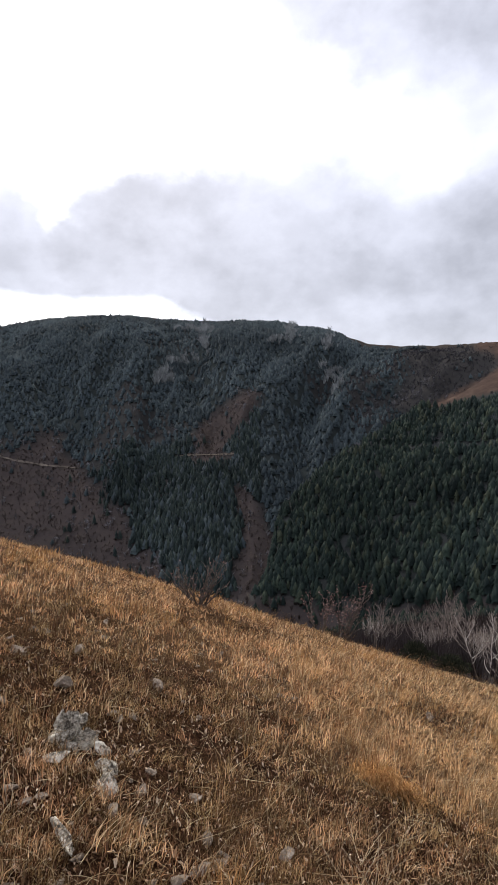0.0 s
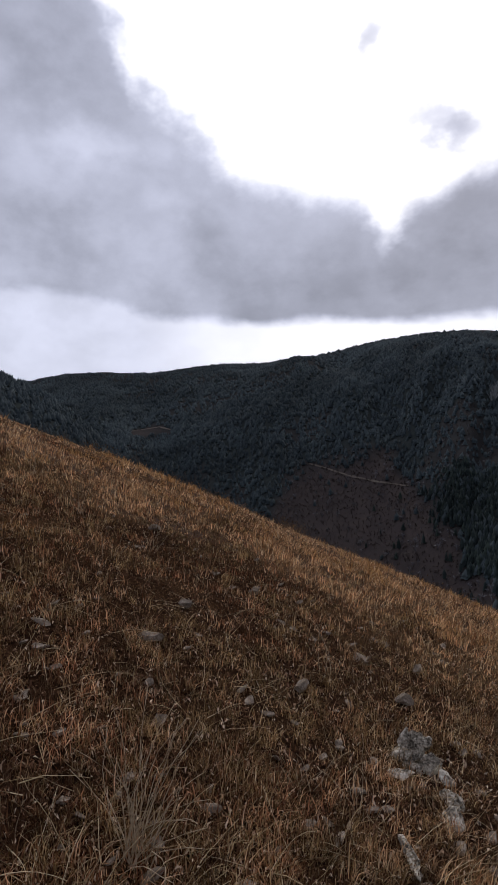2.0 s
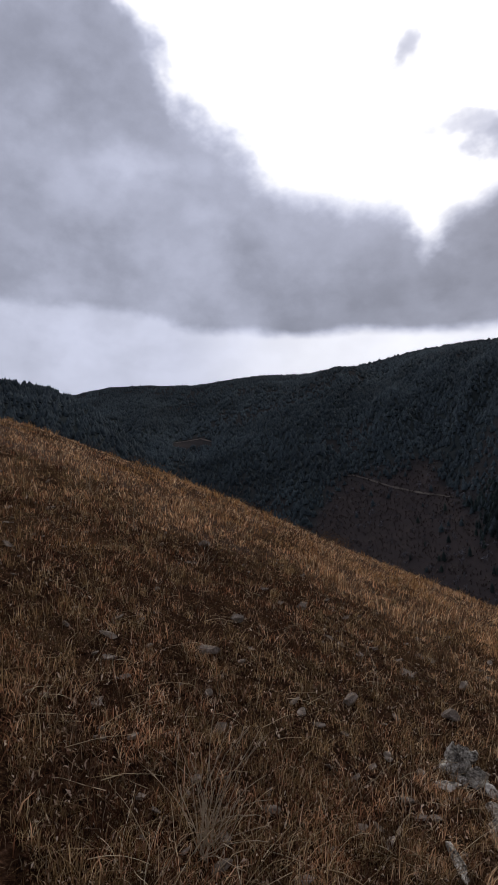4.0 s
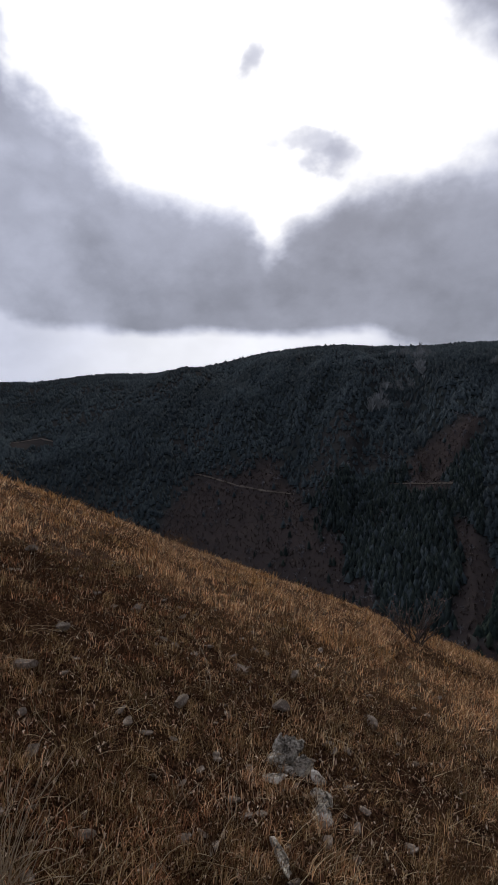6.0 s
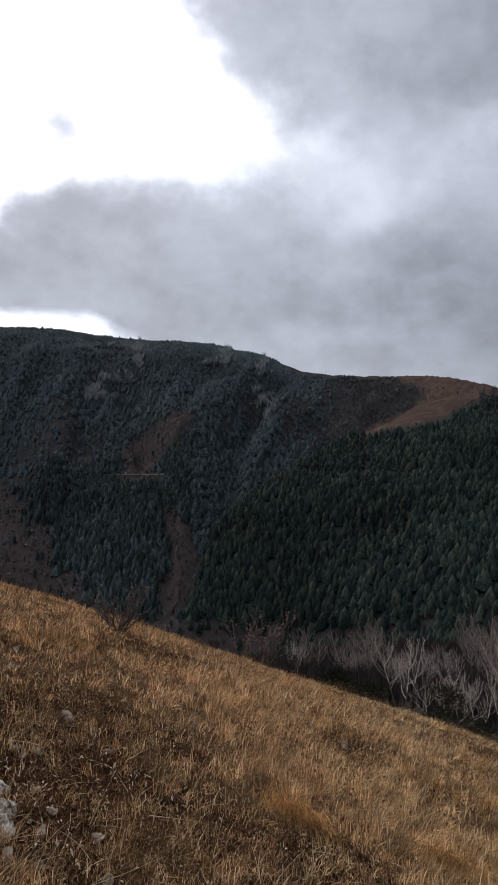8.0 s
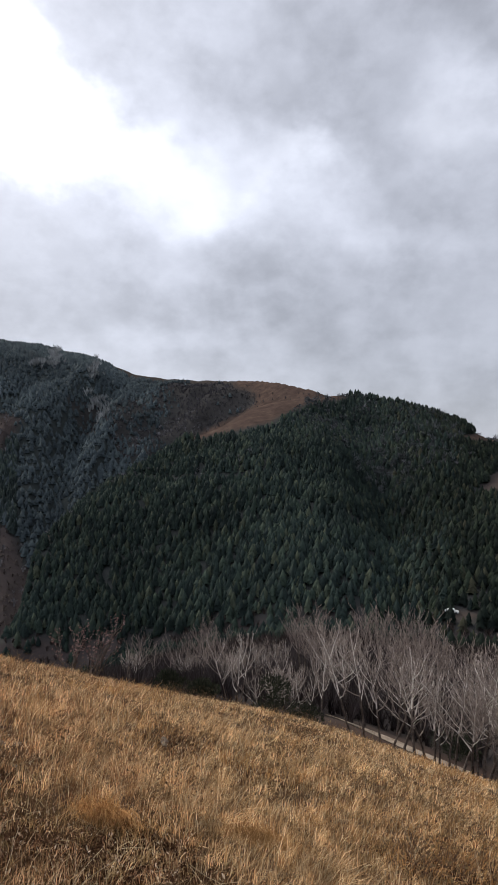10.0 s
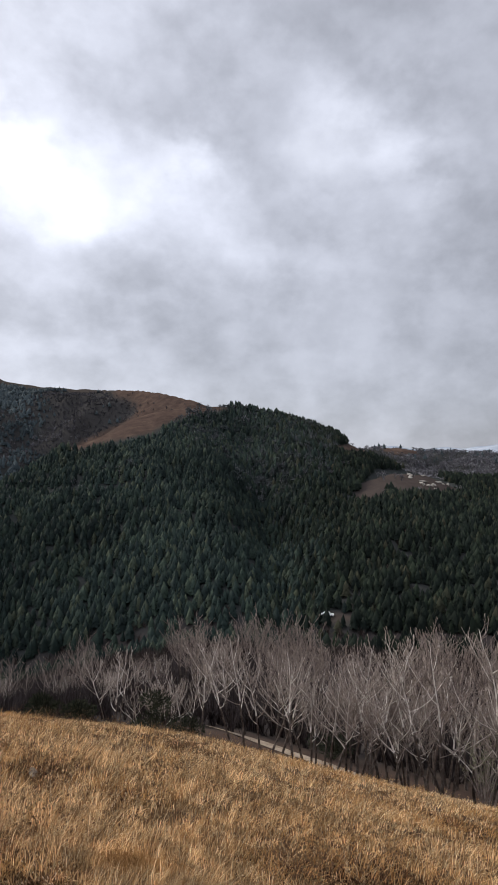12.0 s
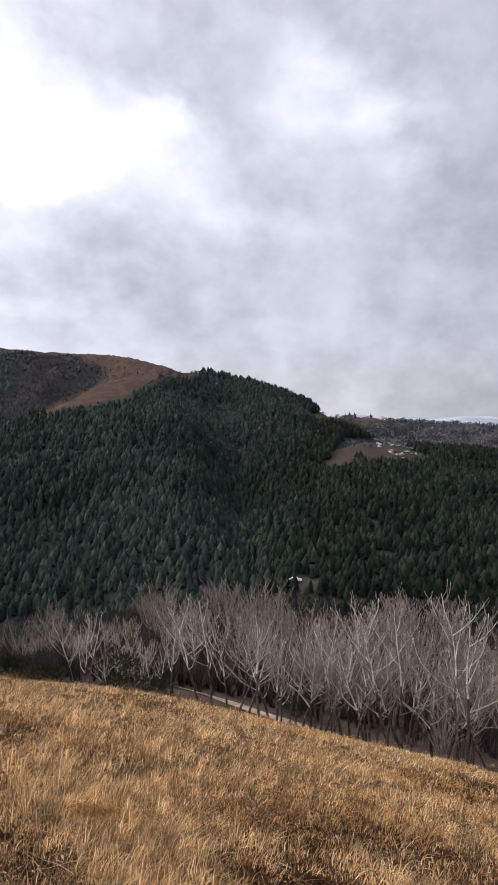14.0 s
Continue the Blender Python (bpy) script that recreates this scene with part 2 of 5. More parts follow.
PALE_WISP = island_material("pale_wisp_twigs", [(0.0, (0.22, 0.235, 0.24)), (1.0, (0.36, 0.37, 0.37))], scale=0.05)
STRAW = island_material("dry_grass_blades", [(0.0, (0.21, 0.107, 0.044)), (0.35, (0.51, 0.308, 0.150)), (0.7, (0.80, 0.54, 0.295)), (1.0, (0.97, 0.78, 0.50))],
                        scale=5.0, stain=(0.40, 1.38), through_light=0.33, edge=(0.38, 0.62))
RED_STRAW = island_material("ruddy_grass_blades", [(0.0, (0.17, 0.073, 0.032)), (0.35, (0.44, 0.234, 0.118)), (0.7, (0.73, 0.445, 0.238)), (1.0, (0.97, 0.72, 0.45))],
                            scale=5.0, stain=(0.36, 1.3), through_light=0.33, edge=(0.38, 0.62))
DULL = island_material("old_grass_blades", [(0.0, (0.085, 0.038, 0.018)), (0.45, (0.36, 0.190, 0.098)), (0.8, (0.71, 0.44, 0.245)), (1.0, (0.98, 0.77, 0.51))],
                       scale=5.0, stain=(0.20, 1.18), through_light=0.3, edge=(0.38, 0.62))
TURF = island_material("brown_turf_blades", [(0.0, (0.060, 0.022, 0.012)), (0.45, (0.25, 0.106, 0.054)), (0.8, (0.60, 0.315, 0.165)), (1.0, (0.97, 0.71, 0.47))], scale=5.0, stain=(0.22, 1.25), through_light=0.25, edge=(0.38, 0.62))
RUSSET = island_material("russet_grass_blades", [(0.0, (0.34, 0.165, 0.065)), (0.6, (0.62, 0.345, 0.14)), (1.0, (0.82, 0.53, 0.26))],
                         scale=2.0, stain=(0.55, 1.08), through_light=0.3)
OLIVE_STRAW = island_material("olive_straw_tufts", [(0.0, (0.10, 0.055, 0.022)), (0.45, (0.32, 0.198, 0.090)), (0.8, (0.60, 0.41, 0.205)), (1.0, (0.92, 0.73, 0.46))], scale=4.0, stain=(0.4, 1.15), through_light=0.3)
OLIVE_LEAF = island_material("olive_leaves", [(0.0, (0.09, 0.10, 0.05)), (0.6, (0.17, 0.18, 0.09)), (1.0, (0.28, 0.28, 0.16))], scale=2.0, stain=(0.8, 1.0))
LITTER = island_material("dead_leaves", [(0.0, (0.075, 0.032, 0.019)), (0.4, (0.22, 0.114, 0.066)), (0.7, (0.50, 0.325, 0.21)), (1.0, (0.96, 0.80, 0.61))], scale=1.3, stain=(0.75, 1.0))
RED_LEAF = island_material("withered_red_leaves", [(0.0, (0.11, 0.052, 0.046)), (0.6, (0.22, 0.125, 0.11)), (1.0, (0.38, 0.27, 0.245))], scale=2.0, stain=(0.8, 1.0))
WEED = island_material("withered_weed_leaves", [(0.0, (0.09, 0.05, 0.03)), (0.6, (0.17, 0.10, 0.055)), (1.0, (0.25, 0.18, 0.09))], scale=2.0, stain=(0.8, 1.0))
JUNIPER = island_material("juniper_needles", [(0.0, (0.02, 0.024, 0.016)), (0.6, (0.04, 0.044, 0.028)), (1.0, (0.075, 0.07, 0.045))], scale=2.0, stain=(0.8, 1.0))


def rough_material(name, low, mid, high, scale, roughness=0.85, relief=0.5, depth=0.01, span=0.14):
    """Bark, stone, dirt and paint: two scales of mottling in the thing's own space, with relief."""
    mat, n, bsdf = principled(name)
    p = n.add("ShaderNodeTexCoord").outputs["Object"]
    big, small = n.noise(p, scale, 5, 0.6), n.noise(p, scale * 7, 5, 0.65)
    both_ = n.math("ADD", n.math("MULTIPLY", big, 0.6), n.math("MULTIPLY", small, 0.4))
    n.put(bsdf.inputs["Base Color"], n.ramp(both_, [(0.5 - span, low), (0.5, mid), (0.5 + span, high)]))
    n.put(bsdf.inputs["Roughness"], roughness)
    n.put(bsdf.inputs["Specular IOR Level"], 0.25)
    bump(n, bsdf, both_, relief, depth)
    return mat


BARK_DARK = rough_material("dark_bark", (0.035, 0.025, 0.020), (0.085, 0.064, 0.053), (0.20, 0.165, 0.14), 6.0)
BARK_PALE = rough_material("pale_bark", (0.34, 0.295, 0.265), (0.60, 0.54, 0.485), (0.82, 0.76, 0.69), 5.0)
BARK_GREY = rough_material("grey_bark", (0.14, 0.105, 0.092), (0.24, 0.19, 0.165), (0.37, 0.31, 0.27), 5.0)
TWIG_PALE = rough_material("pale_twig_bark", (0.13, 0.102, 0.088), (0.26, 0.212, 0.184), (0.46, 0.395, 0.345), 5.0)
TWIG = rough_material("twig_bark", (0.10, 0.075, 0.065), (0.17, 0.132, 0.115), (0.28, 0.225, 0.195), 5.0)
LICHEN = rough_material("lichen_grey_stone", (0.050, 0.040, 0.030), (0.34, 0.30, 0.24), (0.84, 0.79, 0.68), 11.0, 0.95, 0.7, 0.008, 0.085)
STONE = rough_material("weathered_stone", (0.085, 0.062, 0.046), (0.20, 0.158, 0.122), (0.42, 0.355, 0.285), 14.0, 0.9, 0.5, 0.006)
STONE_FAR = rough_material("pale_outcrop_rock", (0.2, 0.18, 0.15), (0.33, 0.30, 0.26), (0.46, 0.43, 0.38), 0.6, 0.9, 0.5, 0.1)
DIRT = rough_material("pale_dirt", (0.15, 0.113, 0.082), (0.26, 0.205, 0.155), (0.38, 0.315, 0.25), 0.9, 0.95, 0.5, 0.03)
FAR_DIRT = rough_material("far_dirt", (0.075, 0.060, 0.049), (0.108, 0.087, 0.071), (0.145, 0.120, 0.10), 0.06, 0.95, 0.3, 0.05)
PAINT = rough_material("white_car_paint", (0.66, 0.66, 0.66), (0.74, 0.74, 0.74), (0.8, 0.8, 0.8), 2.0, 0.35, 0.0, 0.001)
DARK_GLASS = rough_material("dark_glass", (0.015, 0.017, 0.02), (0.02, 0.022, 0.025), (0.025, 0.027, 0.03), 2.0, 0.1, 0.0, 0.001)
TYRE = rough_material("tyre_rubber", (0.018, 0.018, 0.018), (0.025, 0.025, 0.025), (0.04, 0.04, 0.04), 6.0, 0.8, 0.2, 0.003)


# ---- the lie of the land ----
def hash2(ix, iy, seed):
    h = (ix.astype(np.int64) * 374761393 + iy.astype(np.int64) * 668265263 + seed * 1442695041) & 0x7FFFFFFF
    h = ((h ^ (h >> 13)) * 1274126177) & 0x7FFFFFFF
    return ((h ^ (h >> 16)) & 0xFFFF) / 65535.0


def vnoise(x, y, seed=0):
    """Smooth value noise, -1 to 1."""
    ix, iy = np.floor(x), np.floor(y)
    fx, fy = x - ix, y - iy
    fx, fy = fx * fx * (3 - 2 * fx), fy * fy * (3 - 2 * fy)
    a, b = hash2(ix, iy, seed), hash2(ix + 1, iy, seed)
    c, d = hash2(ix, iy + 1, seed), hash2(ix + 1, iy + 1, seed)
    return 2 * ((a * (1 - fx) + b * fx) * (1 - fy) + (c * (1 - fx) + d * fx) * fy) - 1


def fbm(x, y, seed=0, octaves=4):
    x, y = np.asarray(x, float), np.asarray(y, float)
    total, amp = 0, 0.5
    for k in range(octaves):
        total = total + amp * vnoise(x, y, seed + k)
        x, y, amp = x * 2.03 + 11.3, y * 2.03 + 5.7, amp * 0.5
    return total


def sstep(v, a, b):
    s = np.clip((v - a) / (b - a), 0, 1)
    return s * s * (3 - 2 * s)


def along(az, table, col):
    """A column of a table whose first column is the bearing, in falling order."""
    t = np.array(table, float)[::-1]
    return np.interp(az, t[:, 0], t[:, col])


EYE = 1.55
# ridges: bearing, height angle of the crest, its distance
MOUNTAIN = [(180, 4, 1500), (62, 5.6, 1500), (51, 5.6, 1470), (47.7, 6.35, 1450), (45, 6.6, 1440), (40, 6.55, 1400), (36, 7.2, 1370), (33.5, 7.5, 1350), (30, 7.5, 1300), (24, 8.2, 1200), (21, 8.9, 1150), (18, 9.5, 1100),
            (11.5, 9.98, 1050), (6, 9.6, 1030), (2, 9.5, 1000), (-3.5, 9.3, 960), (-6, 8.8, 945), (-9, 7.95, 930), (-11.2, 7.15, 910), (-13.7, 6.8, 900),
            (-18.7, 6.68, 860), (-22.5, 6.72, 790), (-25.2, 6.55, 730), (-27.4, 6.05, 700), (-29, 5.6, 690), (-33, 3.6, 760), (-40, 1.5, 1000), (-46, 1.25, 1200), (-60, 0.75, 1300), (-180, 1, 1300)]
MOUNTAIN_FOOT = [(180, -8, 600), (40, -6.5, 620), (28, -9.5, 500), (18, -13, 410), (8, -15, 350), (0, -16, 310), (-8, -12, 380), (-15, -6, 480), (-25, -2, 540), (-60, -2, 620), (-180, -3, 600)]
SPUR = [(0.5, -19, 250), (-1.6, -14.5, 268), (-2.6, -10.0, 292), (-3.4, -8.2, 308), (-6.9, -4.9, 335), (-10.6, -2.4, 355), (-13.7, -0.6, 375), (-16, 0.9, 390), (-19.6, 2.45, 412), (-22.6, 4.2, 438),
        (-25, 4.9, 455), (-27, 5.1, 470), (-29.5, 5.25, 480), (-31.2, 5.3, 482), (-33.3, 4.95, 482), (-36.5, 4.4, 480), (-39.7, 3.4, 470), (-41.9, 2.55, 458), (-44, 1.2, 452), (-45.5, 0.2, 450), (-50, -1.2, 460), (-75, -2.5, 470), (-180, -5, 470)]
SPUR_FOOT = [(0.5, -16.0, 250), (-6, -17.6, 240), (-13, -18.0, 225), (-25, -16.6, 205), (-41, -15.6, 190), (-60, -15, 185), (-180, -14, 185)]
KNOLL = [(-39, -6.5, 300), (-42, -3.6, 325), (-44.5, -1.6, 350), (-47, -0.85, 370), (-49.6, -1.0, 372), (-52.5, -2.3, 368), (-55, -3.4, 360), (-62, -5.2, 350), (-180, -8, 350)]
LEFT_HILL = [(180, 7, 600), (62, 7.2, 600), (55, 6.2, 590), (52.6, 5.7, 585), (51, 5.0, 580), (49, 4.0, 570), (46, 1.5, 550), (43, -1.5, 535), (39, -5.0, 515)]
SNOWS = [(-40, 0.6, 4000), (-44, 1.35, 4050), (-47, 1.75, 4050), (-49, 1.4, 4100), (-51.5, 1.65, 4100), (-53.5, 1.4, 4100), (-56, 1.65, 4000), (-64, 1.3, 4000), (-180, 1.0, 4000)]
# unpaved roads on the mountain: bearing and height angle along each
ROADS = [[(25.6, -2.15), (25.0, -2.1), (23.5, -2.5), (21.4, -3.2), (19, -3.7), (16.0, -4.1)], [(7.2, -3.2), (5.5, -3.15), (3.5, -3.15), (1.5, -3.1)], [(42.0, 1.1), (40.5, 1.3), (39.3, 1.5), (38.2, 1.2)]]
tan_d = lambda a: np.tan(np.radians(a))


def ridge(az, r, crest, foot_r, foot_z, fall):
    rc = along(az, crest, 2)
    zc = rc * tan_d(along(az, crest, 1))
    s = np.clip((r - foot_r) / np.maximum(rc - foot_r, 1.0), 0, 1)
    up_ = foot_z + (zc - foot_z) * (0.7 * s + 0.3 * np.sin(s * np.pi / 2))
    z = np.where(r < foot_r, foot_z - 0.5 * (foot_r - r), np.where(r < rc, up_, zc - fall * (r - rc)))
    return z, s


def smax(a, b, k):
    h = np.clip(0.5 + 0.5 * (a - b) / k, 0, 1)
    return b + (a - b) * h + k * h * (1 - h)


def track_r(az):
    """Distance of the dirt track behind the first trees."""
    return np.interp(az, [-70, -55, -46, -38, -30, -24, -10], [26.5, 27.0, 27.8, 29.5, 32.5, 37, 50])


def terrain(x, y, parts=False):
    x, y = np.asarray(x, float), np.asarray(y, float)
    r = np.hypot(x, y)
    az = np.degrees(np.arctan2(-x, y))
    # the slope underfoot: rounded, falling to the right
    g = 0.365 * np.cos(np.radians(az - 108))
    k = np.interp(az, [-180, -58, -44, -28, -14, -3, 10, 22, 28, 33, 40, 45, 50, 54, 180], [0.004, 0.0046, 0.0053, 0.0052, 0.0065, 0.0070, 0.0069, 0.0071, 0.0068, 0.0062, 0.0057, 0.0053, 0.0051, 0.0047, 0.004])
    r1 = 27.0
    rin = np.minimum(r, r1)
    out = np.interp(az, [-180, -60, -28, -13, 0, 30, 60, 90, 180], [0.2, 0.27, 0.28, 0.34, 0.42, 0.45, 0.42, 0.2, 0.1])
    near = -EYE + g * rin - k * rin ** 2 - out * (r - rin)
    bench = np.exp(-((r - track_r(az) - 0.6) / 3.2) ** 2) * sstep(-az, 22, 34) * sstep(az, -90, -70)
    near = near + 0.26 * bench
    near = near + 0.10 * fbm(x / 2.6, y / 2.6, 5) * sstep(r, 2, 6) * (1 - 0.6 * sstep(r, 10, 16)) + 0.022 * fbm(x / 0.45, y / 0.45, 9, 3) * sstep(16 - r, 0, 4)
    near = near + 1.6 * fbm(x / 25, y / 25, 15) * sstep(r, 40, 90)
    # valley floor
    rf, zf = along(az, SPUR_FOOT, 2), None
    foot_s = rf * tan_d(along(az, SPUR_FOOT, 1))
    rm = along(az, MOUNTAIN_FOOT, 2)
    foot_m = rm * tan_d(along(az, MOUNTAIN_FOOT, 1))
    foot_m = np.maximum(foot_m, -110)
    floor_z = np.where(az > 0.5, foot_m - 3, np.minimum(foot_s, foot_m) - 3)
    zm, sm = ridge(az, r, MOUNTAIN, rm, foot_m, 0.12)
    bow = 4 * sm * (1 - sm)
    skew = az + 9 * sm
    folds = fbm(skew / 5.0, sm * 1.6, 31) * 34 + fbm(skew / 1.7, sm * 4, 37) * 10
    gully = (-26 * np.exp(-((az - (0.5 + 8.5 * sm)) / 1.7) ** 2) - 16 * np.exp(-((az + 4 + 6 * sm) / 1.5) ** 2) - 18 * np.exp(-((az - 12 - 13 * sm) / 2.2) ** 2)
             + 14 * np.exp(-((az - (3.0 - 4 * sm)) / 2.4) ** 2) - 20 * np.exp(-((az - 38 - 6 * sm) / 2.5) ** 2) + 16 * np.exp(-((az - 33 + 9 * sm) / 3.0) ** 2))
    zm = zm + bow * (folds + gully)
    zs, ss = ridge(az, r, SPUR, rf, foot_s, 0.30)
    zs = np.where(az > 0.5, -400.0, zs) + fbm(x / 45, y / 45, 51) * 9 * 4 * ss * (1 - ss) * sstep(-az, 3, 12)
    hollow = -20 * np.exp(-((az + 37 - 5 * ss) / 3.0) ** 2) * 4 * ss * (1 - ss)
    zs = zs + hollow
    zk, sk = ridge(az, r, KNOLL, rf, foot_s, 0.35)
    zk = np.where(az > -39, -400.0, zk) + fbm(x / 30, y / 30, 61) * 5 * 4 * sk * (1 - sk)
    zl, sl = ridge(az, r, LEFT_HILL, np.full_like(r, 260.0), np.full_like(r, -60.0), 0.3)
    zl = np.where(az < 39, -400.0, zl)
    zn, sn = ridge(az, r, SNOWS, np.full_like(r, 2500.0), np.full_like(r, -30.0), 0.1)
    zn = np.where(az > -38, -400.0, zn + fbm(az / 2.6, 0 * r, 71) * 26 * sn)
    back = np.where(np.abs(az) > 90, near, -400)
    z = smax(near, floor_z, 4.0)
    z = np.where(r > 60, z, near)
    for other in (zm, zs, zk, zl, zn):
        z = np.where(r > 120, smax(z, other, 3.0), z)
    z = np.maximum(z, -400)
    z = z + fbm(x / 14, y / 14, 81, 3) * 1.2 * sstep(r, 150, 300)
    if not parts:
        return z
    who = np.argmax(np.stack([near, np.where(r > 120, zm, -999), np.where(r > 120, zs, -999), np.where(r > 120, zk, -999),
                              np.where(r > 120, zl, -999), np.where(r > 120, zn, -999), floor_z]), axis=0)
    return z, dict(r=r, az=az, el=np.degrees(np.arctan2(z, r)), who=who, sm=sm, ss=ss, sk=sk, near=near)


# open ground on the far slopes: corners by bearing and height angle
GLADE_UPPER = [(6.0, -3.4), (5.2, -0.9), (3.8, 0.7), (2.2, 1.9), (0.0, 3.1), (-0.8, 2.5), (-0.5, 0.4), (0.6, -1.2), (2.0, -2.8), (2.6, -4.4), (4.6, -4.4)]
SLOPE_LOWER = [(28.2, -5.2), (27.2, -3.4), (25.3, -2.1), (21.9, -1.6), (19.7, -1.1), (17.3, -0.9), (15.9, -2.5), (14.4, -5.2), (11.4, -7.9), (9.9, -10.6), (8.3, -13.2), (6.5, -17), (30, -17)]
RAVINE = [(1.6, -6.3), (-0.2, -6.4), (-1.5, -8.2), (-2.0, -10.1), (-3.3, -11.4), (-2.2, -14), (-1.2, -19), (3.2, -19), (2.3, -15.4), (1.6, -12.4), (0.8, -9.8), (1.6, -8.0)]
SADDLE = [(-14.0, 6.3), (-17, 7.2), (-31, 7.2), (-31, 5.5), (-26.5, 3.9), (-20.1, 1.9), (-15, 0.2), (-12.6, 1.5), (-14.6, 3.8)]
CREST_FIELD = [(-15.9, 0.75), (-18.1, 2.0), (-20.5, 3.1), (-22.6, 4.4), (-22.8, 5.3), (-21.6, 6.0), (-20.0, 6.45), (-22, 7.4), (-27, 7.4), (-31.4, 5.9), (-31.2, 5.15), (-28.5, 4.75), (-26.5, 3.95), (-24.2, 2.75), (-20, 1.6)]
KNOLL_TOP = [(-42.8, -3.5), (-44.4, -1.5), (-45.5, -0.4), (-50, -0.4), (-52.9, -2.0), (-52.0, -2.6), (-49, -2.5), (-46.5, -2.8), (-45, -3.4)]
CREST_GLADE = [(-40.6, 1.65), (-42.9, 1.8), (-45, 1.15), (-42.9, 1.05)]
FAR_FIELD = [(-45.0, 2.0), (-49.3, 2.0), (-49.0, 0.65), (-46.5, 0.8)]
# forest rides: bearing and height angle along each
RIDES = [[(-42.4, -12.7), (-49.7, -11.8), (-54.7, -10.7), (-60, -9.6)], [(-9.5, -2.7), (-16.7, -2.7), (-22.5, -2.3)], [(-17, -6.0), (-24, -4.6), (-31, -5.4)]]


def inside(az, el, corners, soft, rag=0.0):
    """1 inside a patch, 0 outside, with a soft, ragged edge."""
    c = np.array(corners, float)
    n = np.roll(c, -1, axis=0)
    odd, dist = np.zeros(np.shape(az), bool), np.full(np.shape(az), 99.0)
    for (ax, ay), (bx, by) in zip(c, n):
        if ay != by:
            odd ^= ((ay > el) != (by > el)) & (az < (bx - ax) * (el - ay) / (by - ay) + ax)
        dx, dy = bx - ax, by - ay
        f = np.clip(((az - ax) * dx + (el - ay) * dy) / (dx * dx + dy * dy), 0, 1)
        dist = np.minimum(dist, np.hypot(az - ax - f * dx, el - ay - f * dy))
    return sstep(np.where(odd, dist, -dist) + rag, -soft, soft)


def cover(x, y):
    """Kinds of ground: heath, grass, snow, tilled close ground; and how thick the conifers and the bare scrub stand."""
    z, q = terrain(x, y, True)
    r, az, el, who = q["r"], q["az"], q["el"], q["who"]
    wob = fbm(x / 40, y / 40, 91) * 3.0
    wob2 = fbm(x / 110, y / 110, 93)
    heath, grass, snow = np.zeros_like(r), np.zeros_like(r), np.zeros_like(r)
    pine, scrub = np.zeros_like(r), np.zeros_like(r)
    m = who == 1
    # mountain: plantations, with heath on the sunny folds
    rag = 0.22 * wob + 0.3 * fbm(x / 12, y / 12, 92)
    tri = inside(az, el, GLADE_UPPER, 0.7, 1.3 * rag)
    low = inside(az, el, SLOPE_LOWER, 1.2, 2.0 * rag)
    brow = np.where(az < -9, sstep(q["sm"], 0.90, 0.94), sstep(q["sm"], 0.955, 0.985))
    saddle = inside(az, el, SADDLE, 0.8, 1.5 * rag)
    h = np.maximum.reduce([tri, low, 0.8 * brow, 0.55 * saddle, sstep(wob2, 0.06, 0.22) * 0.45])
    heath = np.where(m, h, heath)
    pine = np.where(m, np.clip(1 - 1.25 * np.maximum.reduce([0.85 * tri, 0.85 * low, brow, 0.74 * saddle * (1 + 0.6 * wob2)]), 0, 1) * (1.0 - 0.55 * sstep(wob2 + wob * 0.05, 0.05, 0.24)), pine)
    pine = np.where(m, np.maximum(pine, 0.012 * np.maximum(tri, low)), pine)
    scrub = np.where(m, 0.45 * low + 0.35 * tri + 0.3 * saddle + 0.35 * sstep(wob2, 0.08, 0.25), scrub)
    bare_top = np.where(m & (az < -9) & (az > -40), sstep(q["sm"], 0.88, 0.94), 0)
    heath, scrub, grass = heath * (1 - bare_top), scrub * (1 - bare_top), np.maximum(grass, 0.45 * bare_top)
    # the hillside roads run clear of trees
    for line in ROADS:
        t_ = np.array(line)[np.argsort([q_[0] for q_ in line])]
        over = el - np.interp(az, t_[:, 0], t_[:, 1])
        clear = m & (az > t_[0, 0]) & (az < t_[-1, 0]) & (over > -0.62) & (over < 0.12)
        pine, heath, scrub = np.where(clear, 0.0, pine), np.where(clear, np.maximum(heath, 0.7), heath), np.where(clear, 0.1, scrub)
    # ravine between mountain and spur
    rav = inside(az, el, RAVINE, 0.5, 1.4 * rag)
    heath = np.maximum(heath, rav * (who != 0))
    pine = pine * (1 - rav)
    scrub = np.maximum(scrub, 0.5 * rav * (who != 0))
    # spur: plantation with a grassy crest
    s = who == 2
    foot = sstep(q["ss"], 0.06, 0.0)
    heath = np.where(s, np.maximum(foot, 0.15), heath)
    bare = sstep(2.4 - np.abs(az + 37.5 - 6 * q["ss"]), -1.2, 0.8) * 0.4 + 0.4 * sstep(fbm(x / 55, y / 55, 97), 0.15, 0.3)
    bare = np.maximum(bare, 0.38 * sstep(-az, 25, 29) * sstep(q["ss"] + 0.06 * wob, 0.5, 0.66) * sstep(az, -43, -39))
    bare = np.clip(bare, 0, 1) * sstep(q["ss"], 0.2, 0.4)
    pine = np.where(s, (1 - 0.9 * foot) * (1 - 0.6 * bare), pine)
    scrub = np.where(s, np.clip(0.6 * foot + 0.42 * bare, 0, 1), scrub)
    kn = who == 3
    top = inside(az, el, KNOLL_TOP, 0.3, 0.8 * rag)
    pad = np.exp(-((az + 41.6) / 1.9) ** 2 - ((el + 14.2) / 0.7) ** 2)
    grass = np.where(kn, 0.30 * top, grass)
    pine = np.where(kn, (1 - 0.93 * top), pine)
